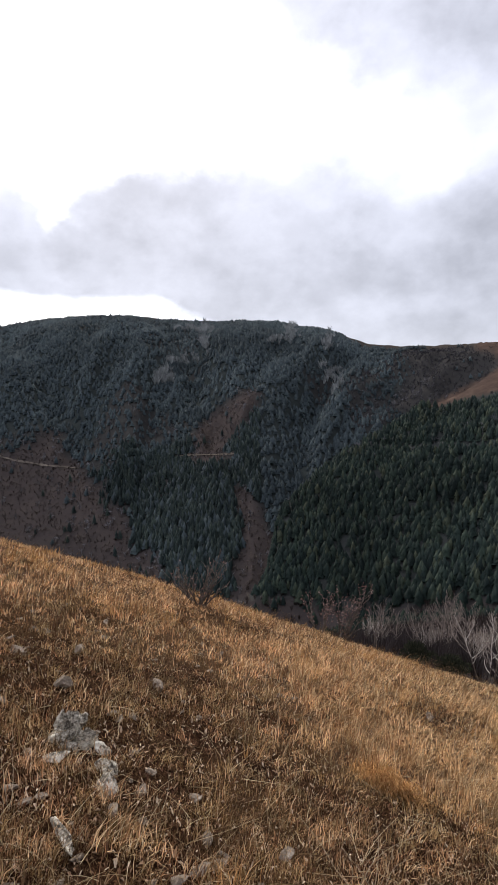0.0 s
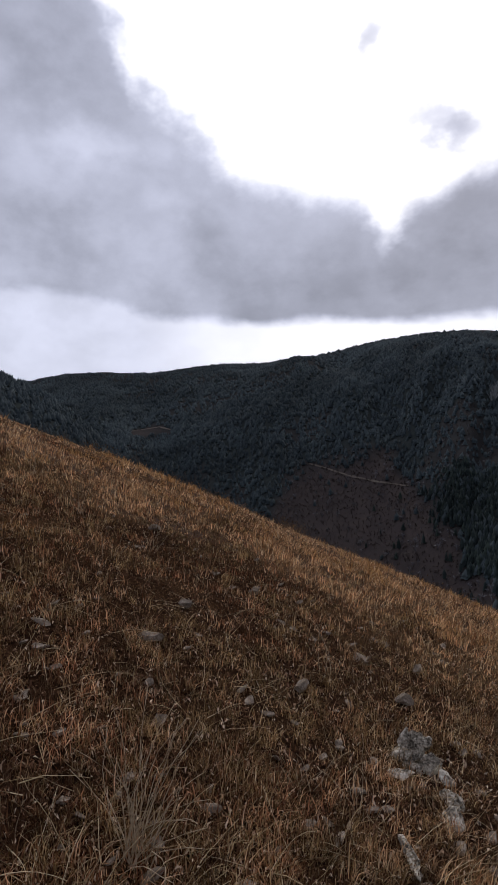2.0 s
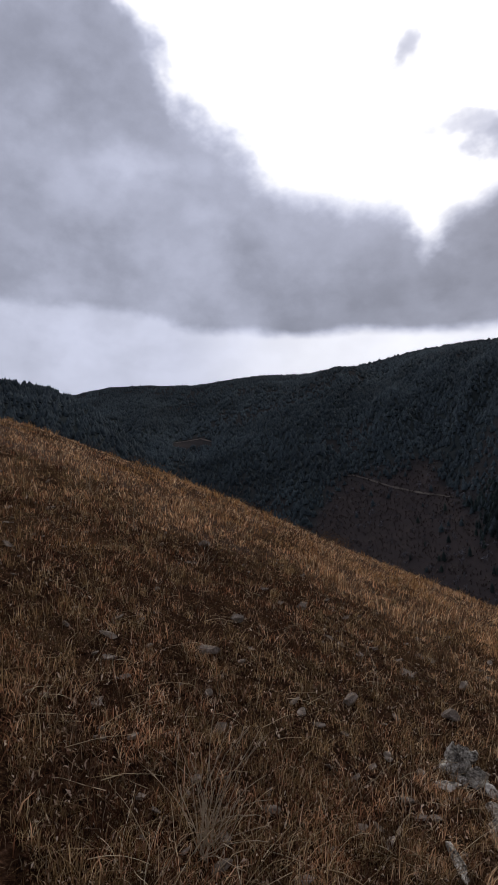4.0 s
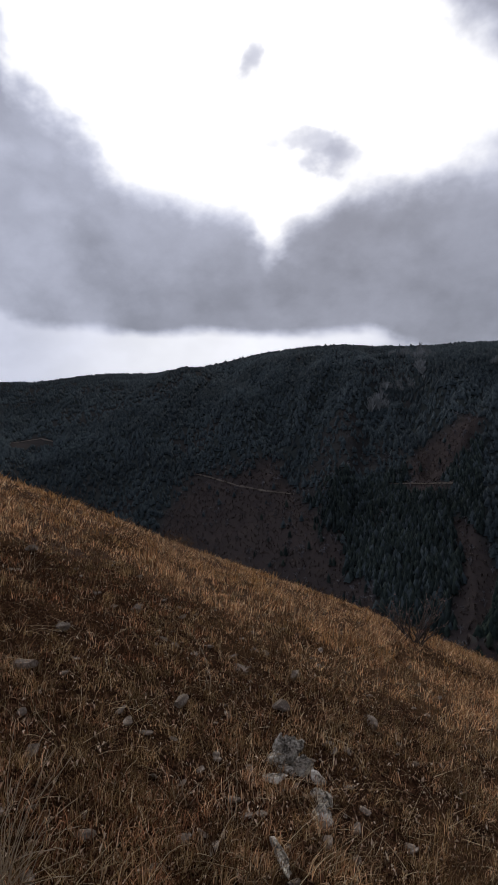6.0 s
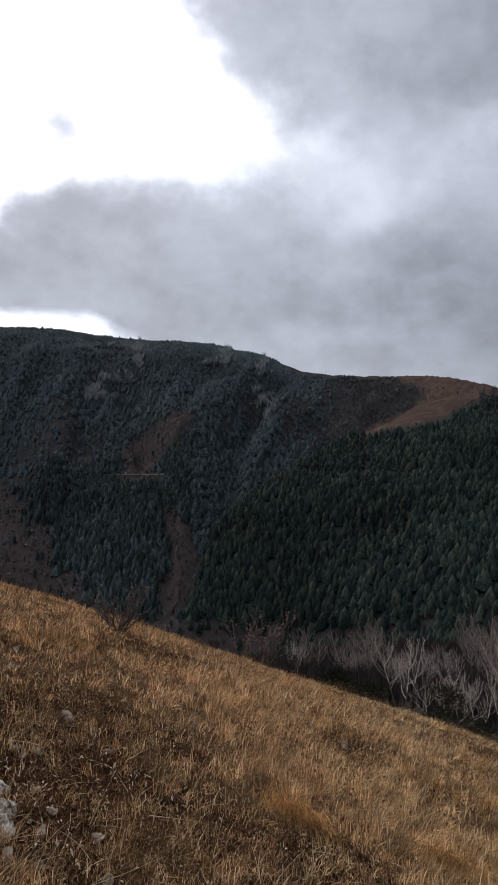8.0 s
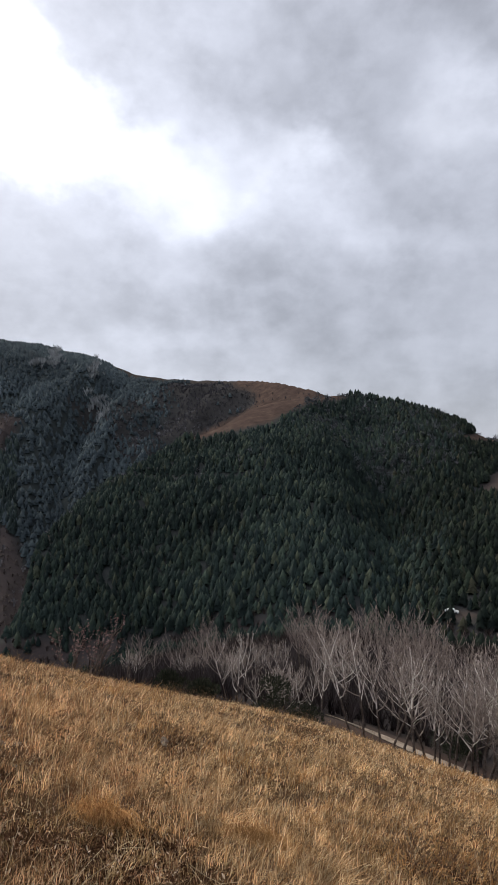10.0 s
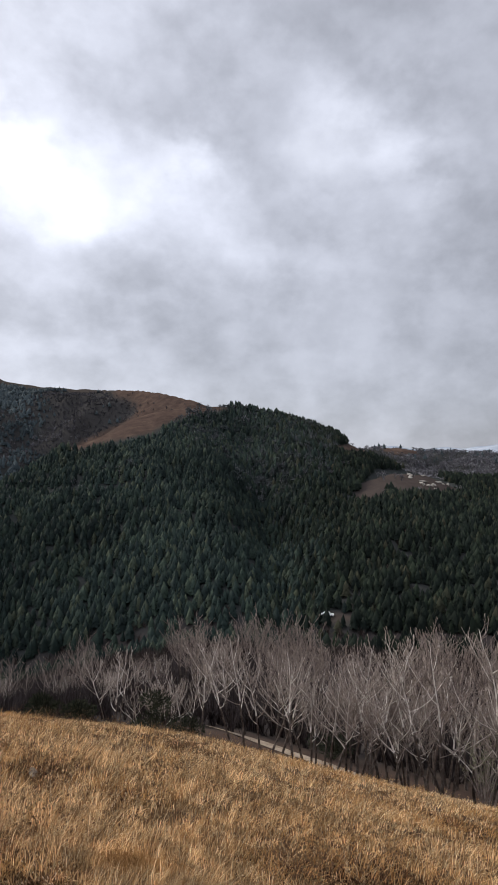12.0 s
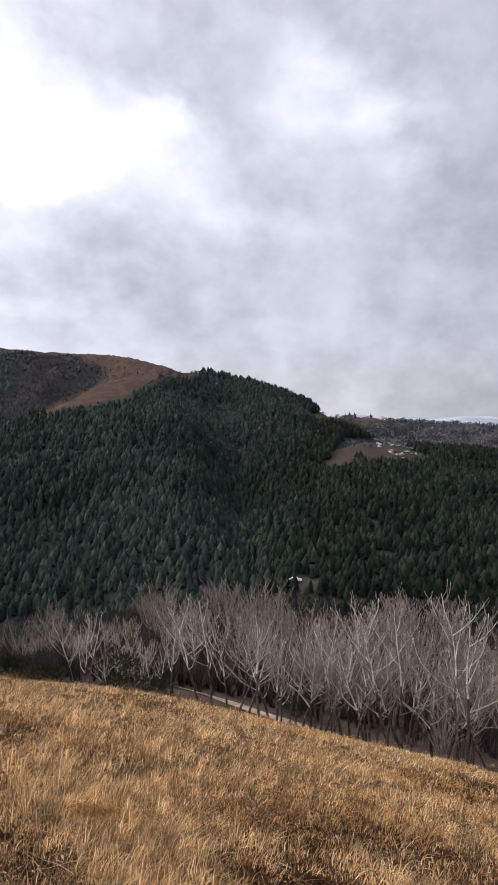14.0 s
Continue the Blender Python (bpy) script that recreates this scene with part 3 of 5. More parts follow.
    scrub = np.where(kn, 0.2, scrub)
    heath = np.where(kn, np.maximum(np.maximum(heath, 0.3), 0.7 * top), heath)
    pine, scrub = pine * (1 - sstep(pad, 0.25, 0.5)), scrub * (1 - sstep(pad, 0.25, 0.5))
    grass = np.maximum(grass, 0.5 * sstep(pad, 0.3, 0.6))
    pine = np.where(who == 4, 1.0, pine)
    snow = np.where(who == 5, sstep(q["el"], 0.6, 1.0), snow)
    far_low = (who == 1) & (az < -40)
    heath = np.where(far_low, 0.35, heath)
    meadow_ = far_low & (az > -46.5) & (q["sm"] > 0.9)
    scrub = np.where(far_low, 0.9 * (0.4 + 0.6 * sstep(wob2, -0.2, 0.1)), scrub) * (1 - 0.95 * meadow_)
    pine = np.where(far_low, 0.0, pine)
    # fields and rides that cross from one hill to the next
    field = inside(az, el, CREST_FIELD, 0.22, 0.5 * rag) * (who != 0)
    opened = np.maximum(field, np.maximum(inside(az, el, CREST_GLADE, 0.15, 0.3 * rag), inside(az, el, FAR_FIELD, 0.2, 0.2 * rag)) * (who != 0))
    grass = np.maximum(grass * (1 - opened), 0.95 * opened)
    heath, scrub, pine = heath * (1 - 0.85 * opened), scrub * (1 - 0.94 * opened), pine * (1 - sstep(np.maximum(opened, np.maximum(inside(az, el + 0.55, CREST_FIELD, 0.22, 0.5 * rag), np.maximum(inside(az, el + 0.3, KNOLL_TOP, 0.3, 1.2 * rag), inside(az, el + 0.4, CREST_GLADE, 0.15, 0.3 * rag)))), 0.1, 0.5))
    for line in RIDES:
        t_ = np.array(line)[np.argsort([q_[0] for q_ in line])]
        over = el - np.interp(az, t_[:, 0], t_[:, 1])
        clear = np.isin(who, (2, 3)) & (az > t_[0, 0]) & (az < t_[-1, 0]) & (np.abs(over) < 0.27)
        pine, scrub = np.where(clear, 0.0, pine), np.where(clear, 0.25, scrub)
    n0 = who == 0
    grass = np.where(n0, 1 - sstep(r, 29, 36), grass)
    heath = np.where(n0, 0.8 * sstep(r, 29, 36), heath)
    scrub = np.where(n0, sstep(r, 30.5, 33) * (1 - 0.4 * sstep(r, 150, 185)), scrub)
    pine = np.where(n0, 0.4 * sstep(r, 150, 185), pine)
    floor_ = who == 6
    pine = np.where(floor_ & (az < -3), 0.8, pine)
    heath = np.where(floor_, 0.8, heath)
    scrub = np.where(floor_, 0.8, scrub)
    return z, heath, grass, snow, pine, scrub, q


def quick_mesh(name, verts, faces, mats, smooth=False):
    """A mesh from arrays of corners and of triangles or quads."""
    verts, faces = np.asarray(verts, np.float32), np.asarray(faces, np.int32)
    me = bpy.data.meshes.new(name)
    me.vertices.add(len(verts))
    me.vertices.foreach_set("co", verts.ravel())
    nf, nc = faces.shape
    me.loops.add(nf * nc)
    me.loops.foreach_set("vertex_index", faces.ravel())
    me.polygons.add(nf)
    me.polygons.foreach_set("loop_start", np.arange(0, nf * nc, nc, dtype=np.int32))
    me.update(calc_edges=True)
    if smooth:
        me.polygons.foreach_set("use_smooth", np.ones(nf, bool))
    for m in mats if isinstance(mats, (list, tuple)) else [mats]:
        me.materials.append(m)
    return me


def lushness(x, y, r, a):
    """How thick the straw stands: thin on the stony ground to the left, thick farther off and to the right."""
    base = np.maximum(sstep(r + 0.06 * (-a), 2.7, 6.6), sstep(-a, -2, 14) * (0.5 + 0.5 * sstep(r, 2.0, 4.2)))
    patch_ = fbm(x / 0.9, y / 0.9, 41) + 0.7 * fbm(x / 2.7, y / 2.7, 43)
    return np.clip(base - 0.12 + 2.0 * patch_ * (0.45 + 0.45 * base), 0, 1)


def build_ground():
    azs = np.concatenate([np.arange(-180, -66, 3.0), np.arange(-66, 66, 0.44), np.arange(66, 180, 3.0)])
    rs = np.concatenate([[0.0], np.geomspace(0.5, 40, 150), np.geomspace(41.5, 130, 40), np.linspace(134, 620, 85), np.geomspace(630, 1700, 70), np.geomspace(1760, 4600, 18)])
    A, R = np.meshgrid(np.radians(azs), rs)
    X, Y = -np.sin(A) * R, np.cos(A) * R
    z, heath, grass, snow, pine, scrub, q = cover(X, Y)
    nr, na = A.shape
    idx = np.arange(nr * na).reshape(nr, na)
    nxt = np.roll(idx, -1, axis=1)
    faces = np.stack([idx[:-1], idx[1:], nxt[1:], nxt[:-1]], -1).reshape(-1, 4)
    me = quick_mesh("ground", np.stack([X, Y, z], -1).reshape(-1, 3), faces[:, ::-1], LAND, True)
    att = me.attributes.new("cover", "FLOAT_COLOR", "POINT")
    close = (1 - sstep(R, 14, 26)) * (1 - 0.85 * lushness(X, Y, R, np.degrees(A)))
    att.data.foreach_set("color", np.stack([heath, grass, snow, close], -1).reshape(-1).astype(np.float32))
    ob = new("ground", me)
    return tagged(ob, "steep dry meadow falling to a wooded valley with heath slopes", "ground", kind="structure")


ground = build_ground()


# ---- woods ----
def conifer(seed, layers, points, full=0.75, rag=0.30):
    """A unit conifer, 1 high: overlapping tiers of boughs with ragged hems round one stem. Returns corners and triangles."""
    rng = np.random.RandomState(seed)
    lop, bow = rng.uniform(0, 6.28), rng.uniform(full - 0.12, full + 0.12)
    V, F = [(rng.normal(0, 0.015), rng.normal(0, 0.015), 0.38 + 0.62 * ((k + 1) / layers) ** 0.85) for k in range(layers)], []
    for k in range(layers):
        z1 = V[k][2]
        z0 = max(z1 - (0.30 + 0.75 / layers), 0.02)
        off, turn_, first = rng.uniform(0, 6.28), 6.2832 / points, len(V)
        for j in range(points):
            a = off + (j + rng.uniform(-0.28, 0.28)) * turn_
            rr = 0.33 * (1 - z0) ** bow * (1 + 0.16 * math.cos(a - lop))
            notch = rng.uniform(1 - rag * 1.3, 1 - rag * 0.6) if j % 2 else rng.uniform(0.92, 1.2)
            V.append((rr * notch * math.cos(a), rr * notch * math.sin(a), z0 + (0.10 if j % 2 else 0.0) + rng.uniform(-0.05, 0.05)))
        for j in range(points):
            F.append((k, first + j, first + (j + 1) % points))
        if k:
            F.append((k - 1, first, k))
    return np.array(V), np.array(F)


def round_crown(seed, n, wide=1.0):
    """A unit leafless broadleaf crown: short slivers filling a rounded head over a few rising stems."""
    rng = np.random.RandomState(seed)
    V, F = [], []
    for k in range(n):
        d = rng.normal(0, 1, 3)
        d = d / np.linalg.norm(d)
        d[2] = abs(d[2]) * 1.1 - 0.35
        b = np.array([0.0, 0.0, 0.5]) + d * np.array([0.22, 0.22, 0.28]) * rng.uniform(0.2, 1.0)
        t = np.array([0.0, 0.0, 0.52]) + d * np.array([0.44, 0.44, 0.5]) * rng.uniform(0.75, 1.05)
        t[2] = min(t[2] + 0.06, 1.0)
        if k < 4:
            b, t = np.array([0.0, 0.0, 0.0]), np.array([rng.normal(0, 0.12), rng.normal(0, 0.12), 0.75])
        a = rng.uniform(0, 6.28)
        wv = np.array([math.cos(a), math.sin(a), rng.normal(0, 0.5)]) * rng.uniform(0.016, 0.034) * wide
        i = len(V)
        V += [b - wv, b + wv, t]
        F.append((i, i + 1, i + 2))
    return np.array(V), np.array(F)


def twig_clump(seed, n, wide=1.0):
    """A unit bare crown: a fan of thin rising slivers."""
    rng = np.random.RandomState(seed)
    V, F = [], []
    for k in range(n):
        a, spread = rng.uniform(0, 6.28), rng.uniform(0.0, 0.42)
        b = np.array([rng.normal(0, 0.03), rng.normal(0, 0.03), rng.uniform(0.0, 0.35)])
        t = np.array([spread * math.cos(a), spread * math.sin(a), rng.uniform(0.55, 1.0)])
        wv = np.array([-math.sin(a + 1), math.cos(a + 1), 0]) * rng.uniform(0.012, 0.03) * wide
        i = len(V)
        V += [b - wv, b + wv, t]
        F.append((i, i + 1, i + 2))
    return np.array(V), np.array(F)


def scatter_mesh(name, kinds, xs, ys, zs, hs, widths, mat, seed):
    rng = np.random.RandomState(seed)
    verts, faces, base = [], [], 0
    pick = rng.randint(0, len(kinds), len(xs))
    turn = rng.uniform(0, 6.283, len(xs))
    for k, (V, F) in enumerate(kinds):
        sel = np.where(pick == k)[0]
        if not len(sel):
            continue
        c, s = np.cos(turn[sel])[:, None], np.sin(turn[sel])[:, None]
        wd, h = (hs * widths)[sel][:, None], hs[sel][:, None]
        vx, vy = V[None, :, 0] * wd, V[None, :, 1] * wd
        P = np.stack([xs[sel][:, None] + vx * c - vy * s, ys[sel][:, None] + vx * s + vy * c, zs[sel][:, None] + V[None, :, 2] * h], -1)
        verts.append(P.reshape(-1, 3))
        faces.append((F[None] + base + (np.arange(len(sel)) * len(V))[:, None, None]).reshape(-1, 3))
        base += P.shape[0] * P.shape[1]
    return new(name, quick_mesh(name, np.concatenate(verts), np.concatenate(faces), mat))


def throw(n, az0, az1, r0, r1, seed):
    """n places spread evenly over a sector of the plan."""
    rng = np.random.RandomState(seed)
    a = np.radians(rng.uniform(az0, az1, n))
    r = np.sqrt(rng.uniform(r0 ** 2, r1 ** 2, n))
    return -np.sin(a) * r, np.cos(a) * r, rng


def wood(name, n, sector, seed, kinds, height, width, mat, which, label, who=None, sink=0.3, category="woods", fade=None):
    x, y, rng = throw(n, *sector, seed)
    z, heath, grass, snow, pine, scrub, q = cover(x, y)
    dens = {"pine": pine, "scrub": scrub, "heath": heath}[which]
    keep = rng.uniform(0, 1, n) < dens
    if fade:
        keep &= rng.uniform(0, 1, n) < sstep(q["az"] + 2.5 * fbm(x / 35, y / 35, 17), *fade)
    if who is not None:
        keep &= np.isin(q["who"], who)
    x, y, z = x[keep], y[keep], z[keep]
    h = rng.uniform(*height, len(x)) * (1 + 0.25 * fbm(x / 30, y / 30, 7))
    ob = scatter_mesh(name, kinds, x, y, z - sink, h, rng.uniform(*width, len(x)), mat, seed)
    return tagged(ob, label, category, kind="stuff")


FINE = [conifer(s, 4, 8, 0.66, 0.36) for s in range(14)]
COARSE = [conifer(20 + s, 2, 7, 0.6) for s in range(10)]
BARE = [twig_clump(s, 22) for s in range(5)]
SPECK = [conifer(40 + s, 2, 5, 0.5, 0.2) for s in range(8)]
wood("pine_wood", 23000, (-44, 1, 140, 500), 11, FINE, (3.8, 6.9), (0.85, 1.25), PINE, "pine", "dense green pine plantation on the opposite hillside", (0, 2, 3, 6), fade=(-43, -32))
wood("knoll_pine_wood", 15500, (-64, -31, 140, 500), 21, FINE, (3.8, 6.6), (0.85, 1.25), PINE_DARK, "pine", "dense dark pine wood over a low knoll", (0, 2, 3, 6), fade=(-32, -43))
# the mountain woods carry their haze in the foliage colour
wood("mountain_pine_wood", 35000, (-30, 64, 300, 900), 12, COARSE, (4.2, 7.2), (1.0, 1.45), PINE_HAZED, "pine", "conifer woods on the mountain, blue haze in their colour", (1, 4, 6))
wood("distant_pine_wood", 56000, (-30, 58, 800, 1480), 13, SPECK, (4.0, 6.4), (1.4, 2.2), PINE_HAZED, "pine",
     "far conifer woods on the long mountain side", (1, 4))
wood("bare_thicket", 5200, (-66, -8, 30.5, 95), 16, BARE, (1.3, 3.0), (0.7, 1.1), THICKET, "scrub", "leafless grey-brown thicket behind the bare trees", (0, 6), 0.5)
wood("bare_woodland", 6000, (-64, 30, 95, 300), 14, BARE, (2.6, 4.6), (0.9, 1.4), SCRUB, "scrub", "leafless grey-brown scrub in the valley bottom", None)
wood("bare_broadleaf_wood", 7500, (-45, -22, 330, 500), 17, [round_crown(70 + s, 38, 1.5) for s in range(5)], (4.5, 7.5), (0.9, 1.3), GREY_WOOD, "scrub", "leafless grey broadleaf wood near the hilltop", (2,))
wood("bare_hillside_wood", 6500, (-64, 40, 300, 700), 15, [round_crown(60 + s, 26, 1.3) for s in range(4)], (3.5, 6.5), (1.0, 1.5), MAUVE_WOOD, "scrub", "leafless grey-brown broadleaf trees among the pines", None)
wood("far_bare_wood", 7000, (-64, -41, 480, 1290), 18, [round_crown(90 + s, 16, 2.4) for s in range(4)], (5, 9), (1.4, 2.4), MAUVE_WOOD, "scrub", "mauve-grey leafless woods on the far low ridge", (1,))
wood("far_pine_row", 500, (-64, -44, 900, 1290), 19, COARSE, (6, 11), (0.7, 1.0), PINE_HAZED, "scrub", "dark conifers scattered over the far low ridge", (1,))
wood("heath_scrub", 15000, (-8, 34, 240, 640), 22, [round_crown(110 + s, 9, 3.2) for s in range(5)], (1.2, 3.2), (1.0, 1.7), HEATH_BUSH, "heath", "low brown heath bushes on the open slopes", (1, 2, 6), 0.4, "heath")
wood("saddle_bare_wood", 16000, (-30, -8, 480, 860), 23, [round_crown(120 + s, 9, 3.0) for s in range(4)], (2.2, 4.6), (1.0, 1.6), SADDLE_WOOD, "heath", "low mauve-grey leafless wood on the saddle", (1,), 0.4)
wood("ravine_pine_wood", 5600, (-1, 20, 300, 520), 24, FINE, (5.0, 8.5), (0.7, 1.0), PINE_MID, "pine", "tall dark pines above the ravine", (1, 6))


# ---- helpers for single things ----
def part(name, me, parent, label=""):
    ob = new(name, me)
    ob.parent = parent
    return tagged(ob, label) if label else ob


def on_ground(az, r):
    a = radians(az)
    x, y = -math.sin(a) * r, math.cos(a) * r
    return x, y, float(terrain(np.array([x]), np.array([y]))[0])


def ground_z(x, y):
    return float(terrain(np.array([float(x)]), np.array([float(y)]))[0])


class Shape:
    """Collects tubes and leaves and becomes one mesh of triangles."""

    def __init__(self):
        self.v, self.f, self.n = [], [], 0

    def tube(self, pts, radii, sides):
        pts = [Vector(p) for p in pts]
        rings = []
        for k, p in enumerate(pts):
            d = (pts[min(k + 1, len(pts) - 1)] - pts[max(k - 1, 0)]).normalized()
            u = d.orthogonal().normalized()
            v = d.cross(u)
            rings.append([p + (u * math.cos(6.2832 * j / sides) + v * math.sin(6.2832 * j / sides)) * radii[k] for j in range(sides)])
        b = self.n
        for ring in rings:
            self.v += [tuple(c) for c in ring]
        for k in range(len(pts) - 1):
            for j in range(sides):
                a0, a1 = b + k * sides + j, b + k * sides + (j + 1) % sides
                self.f += [(a0, a1, a1 + sides), (a0, a1 + sides, a0 + sides)]
        self.n += len(pts) * sides
        for end in (0, len(pts) - 1):
            ring = [b + end * sides + j for j in range(sides)]
            for j in range(1, sides - 1):
                self.f.append((ring[0], ring[j], ring[j + 1]))

    def spike(self, p, tip, radius):
        """A fine straight twig: a three-sided spike."""
        p, tip = Vector(p), Vector(tip)
        u = (tip - p).orthogonal().normalized() * radius
        v = (tip - p).normalized().cross(u)
        self.v += [tuple(p + u), tuple(p - u * 0.5 + v * 0.87), tuple(p - u * 0.5 - v * 0.87), tuple(tip)]
        b = self.n
        self.f += [(b, b + 1, b + 3), (b + 1, b + 2, b + 3), (b + 2, b, b + 3)]
        self.n += 4

    def leaf(self, p, along_, across, up_=None):
        """A pointed leaf, folded along its middle."""
        p, along_, across = Vector(p), Vector(along_), Vector(across)
        fold = Vector(up_) if up_ else along_.cross(across).normalized() * across.length * 0.35
        self.v += [tuple(p), tuple(p + along_ * 0.5 + across + fold), tuple(p + along_), tuple(p + along_ * 0.5 - across + fold)]
        self.f += [(self.n, self.n + 1, self.n + 2), (self.n, self.n + 2, self.n + 3)]
        self.n += 4

    def mesh(self, name, mat, smooth=False):
        return quick_mesh(name, self.v, self.f, mat, smooth)


def limb(rng, start, way, length, radius, bend=0.35, steps=5, wander=0.13):
    """A curving branch: points and radii. bend turns it upwards."""
    p, d, pts, rad = Vector(start), Vector(way).normalized(), [Vector(start)], [radius]
    for k in range(steps):
        d = (d + Vector((rng.normal(0, wander), rng.normal(0, wander), bend / steps + rng.normal(0, 0.08)))).normalized()
        p = p + d * (length / steps)
        pts.append(p.copy())
        rad.append(radius * (1 - 0.8 * (k + 1) / steps))
    return pts, rad


def side_way(rng, d, spread):
    u = d.orthogonal().normalized()
    v = d.cross(u)
    a = rng.uniform(0, 6.2832)
    return (d * math.cos(spread) + (u * math.cos(a) + v * math.sin(a)) * math.sin(spread)).normalized()


def sprout(shape, rng, pts, rad, count, ratio, spread, depth, sides, first=0.2, thin=0.0028):
    """Smaller branches along a branch, and theirs."""
    total = sum((pts[k + 1] - pts[k]).length for k in range(len(pts) - 1))
    for j in range(count):
        f = first + (1 - first) * (j + rng.uniform(0, 1)) / count
        k = min(int(f * (len(pts) - 1)), len(pts) - 2)
        p = pts[k].lerp(pts[k + 1], f * (len(pts) - 1) - k)
        d = side_way(rng, (pts[k + 1] - pts[k]).normalized(), spread * rng.uniform(0.7, 1.2))
        ln = total * ratio * rng.uniform(0.6, 1.15) * (1.15 - 0.6 * f)
        r0 = max(rad[k] * 0.6, thin * 1.3)
        if depth == 1:
            d = (d + Vector((0, 0, 0.45))).normalized()
            shape.spike(p, p + d * ln, max(r0, thin * 1.4))
            continue
        q, qr = limb(rng, p, d, ln, r0, 0.9, 4, 0.24)
        qr = [max(x, thin) for x in qr]
        shape.tube(q, qr, sides)
        sprout(shape, rng, q, qr, max(count // 2, 3), ratio * 0.95, spread, depth - 1, 3, 0.15, thin)


def bare_tree(seed, stems, height, label, pale=True, wide=1.0):
    """A leafless tree: dark lower trunks, then pale limbs that spread and sweep upwards into a rounded brush of twigs."""
    rng = np.random.RandomState(seed)
    tree = new("bare_tree")
    light, dim, twig_bark = (BARK_PALE, BARK_GREY, TWIG_PALE) if pale else (BARK_GREY, TWIG, TWIG)
    for s in range(stems):
        a0 = s * 6.2832 / stems + rng.uniform(-0.4, 0.4)
        out = 0.05 if stems == 1 else rng.uniform(0.09, 0.17) * wide
        h = height * rng.uniform(0.86, 1.0)
        r0 = 0.0108 * height * rng.uniform(0.85, 1.1) / (1 + 0.18 * (stems - 1))
        pts, rad = limb(rng, (0.12 * (stems > 1) * math.cos(a0), 0.12 * (stems > 1) * math.sin(a0), -0.35), (out * math.cos(a0), out * math.sin(a0), 1.0), h + 0.35, r0, 0.7, 10, 0.085)
        rad = [r0 * (1.3 - 0.5 * min(k / 4, 1)) if k < 5 else r0 * 0.8 * (1 - (k - 4) / 6.5) ** 1.1 for k in range(11)]
        low = Shape()
        low.tube(pts[:6], rad[:6], 7)
        part("trunk", low.mesh("trunk", BARK_DARK, True), tree, "dark mossy lower trunk")
        top = Shape()
        top.tube(pts[5:], [max(x, 0.007) for x in rad[5:]], 5)
        twigs = Shape()
        sprout(twigs, rng, pts[5:], rad[5:], 8, 0.42, 0.75, 2, 3, 0.05, 0.0068)
        part("leader", top.mesh("leader", light), tree)
        count = 8 if stems == 1 else 6
        turn0 = rng.uniform(0, 6.28)
        for j in range(count):
            f = 0.38 + 0.44 * (j + rng.uniform(0, 0.7)) / count
            k = min(int(f * 10), 9)
            start = pts[k].lerp(pts[k + 1], f * 10 - k)
            a = turn0 + 2.4 * j + rng.normal(0, 0.25)
            rise = rng.uniform(0.12, 0.5) + 0.7 * f
            reach = h * (0.74 * (1 - f) + 0.10) * rng.uniform(0.85, 1.1)
            q, qr = limb(rng, start, (math.cos(a) * wide ** 0.5, math.sin(a) * wide ** 0.5, rise), reach, max(rad[k] * 0.55, 0.016), 1.15, 8, 0.15)
            qr = [max(x, 0.007) for x in qr]
            b = Shape()
            b.tube(q, qr, 4)
            sprout(twigs, rng, q, qr, 9, 0.42, 0.66, 2, 3, 0.2, 0.0066)
            part("branch", b.mesh("branch", light if rng.uniform() < 0.75 else dim), tree)
        tagged(part("twig_spray", twigs.mesh("twig_spray", twig_bark), tree), kind="stuff")
    return tagged(tree, label, "tree", "bare trees along the meadow edge")


# ---- dirt tracks ----
def strip_mesh(name, xs, ys, width, lift, mat, crown=0.05):
    """A track laid over the ground along a line, five corners across with worn ruts."""
    n = len(xs)
    tx, ty = np.gradient(xs), np.gradient(ys)
    ln = np.hypot(tx, ty)
    nx, ny = -ty / ln, tx / ln
    offs = np.array([-0.5, -0.28, 0.0, 0.28, 0.5]) * width
    dz = np.array([-0.05, -0.6, 0.4, -0.6, -0.05]) * crown
    wob = (1 + 0.14 * fbm(np.arange(n) * 0.6, np.zeros(n), 3)) * sstep(np.arange(n), -1, 14)
    X = xs[:, None] + nx[:, None] * offs * wob[:, None]
    Y = ys[:, None] + ny[:, None] * offs * wob[:, None]
    Z = terrain(X, Y) + lift + dz
    idx = np.arange(n * 5).reshape(n, 5)
    faces = np.stack([idx[:-1, :-1], idx[:-1, 1:], idx[1:, 1:], idx[1:, :-1]], -1).reshape(-1, 4)
    return new(name, quick_mesh(name, np.stack([X, Y, Z], -1).reshape(-1, 3), faces, mat, True))


taz = np.linspace(-30, -68, 82)
tr = track_r(taz)
tagged(strip_mesh("dirt_track", -np.sin(np.radians(taz)) * tr, np.cos(np.radians(taz)) * tr, 0.95, 0.04, DIRT), "pale dirt track behind the bare trees", "track", kind="structure")


def slope_r(az, el, r0=250.0, r1=1200.0):
    """Distance at which the ground stands at a height angle, on a bearing."""
    r = np.linspace(r0, r1, 1500)
    a = radians(az)
    e = np.degrees(np.arctan2(terrain(-math.sin(a) * r, math.cos(a) * r), r))
    return float(r[np.argmax(e > el)])


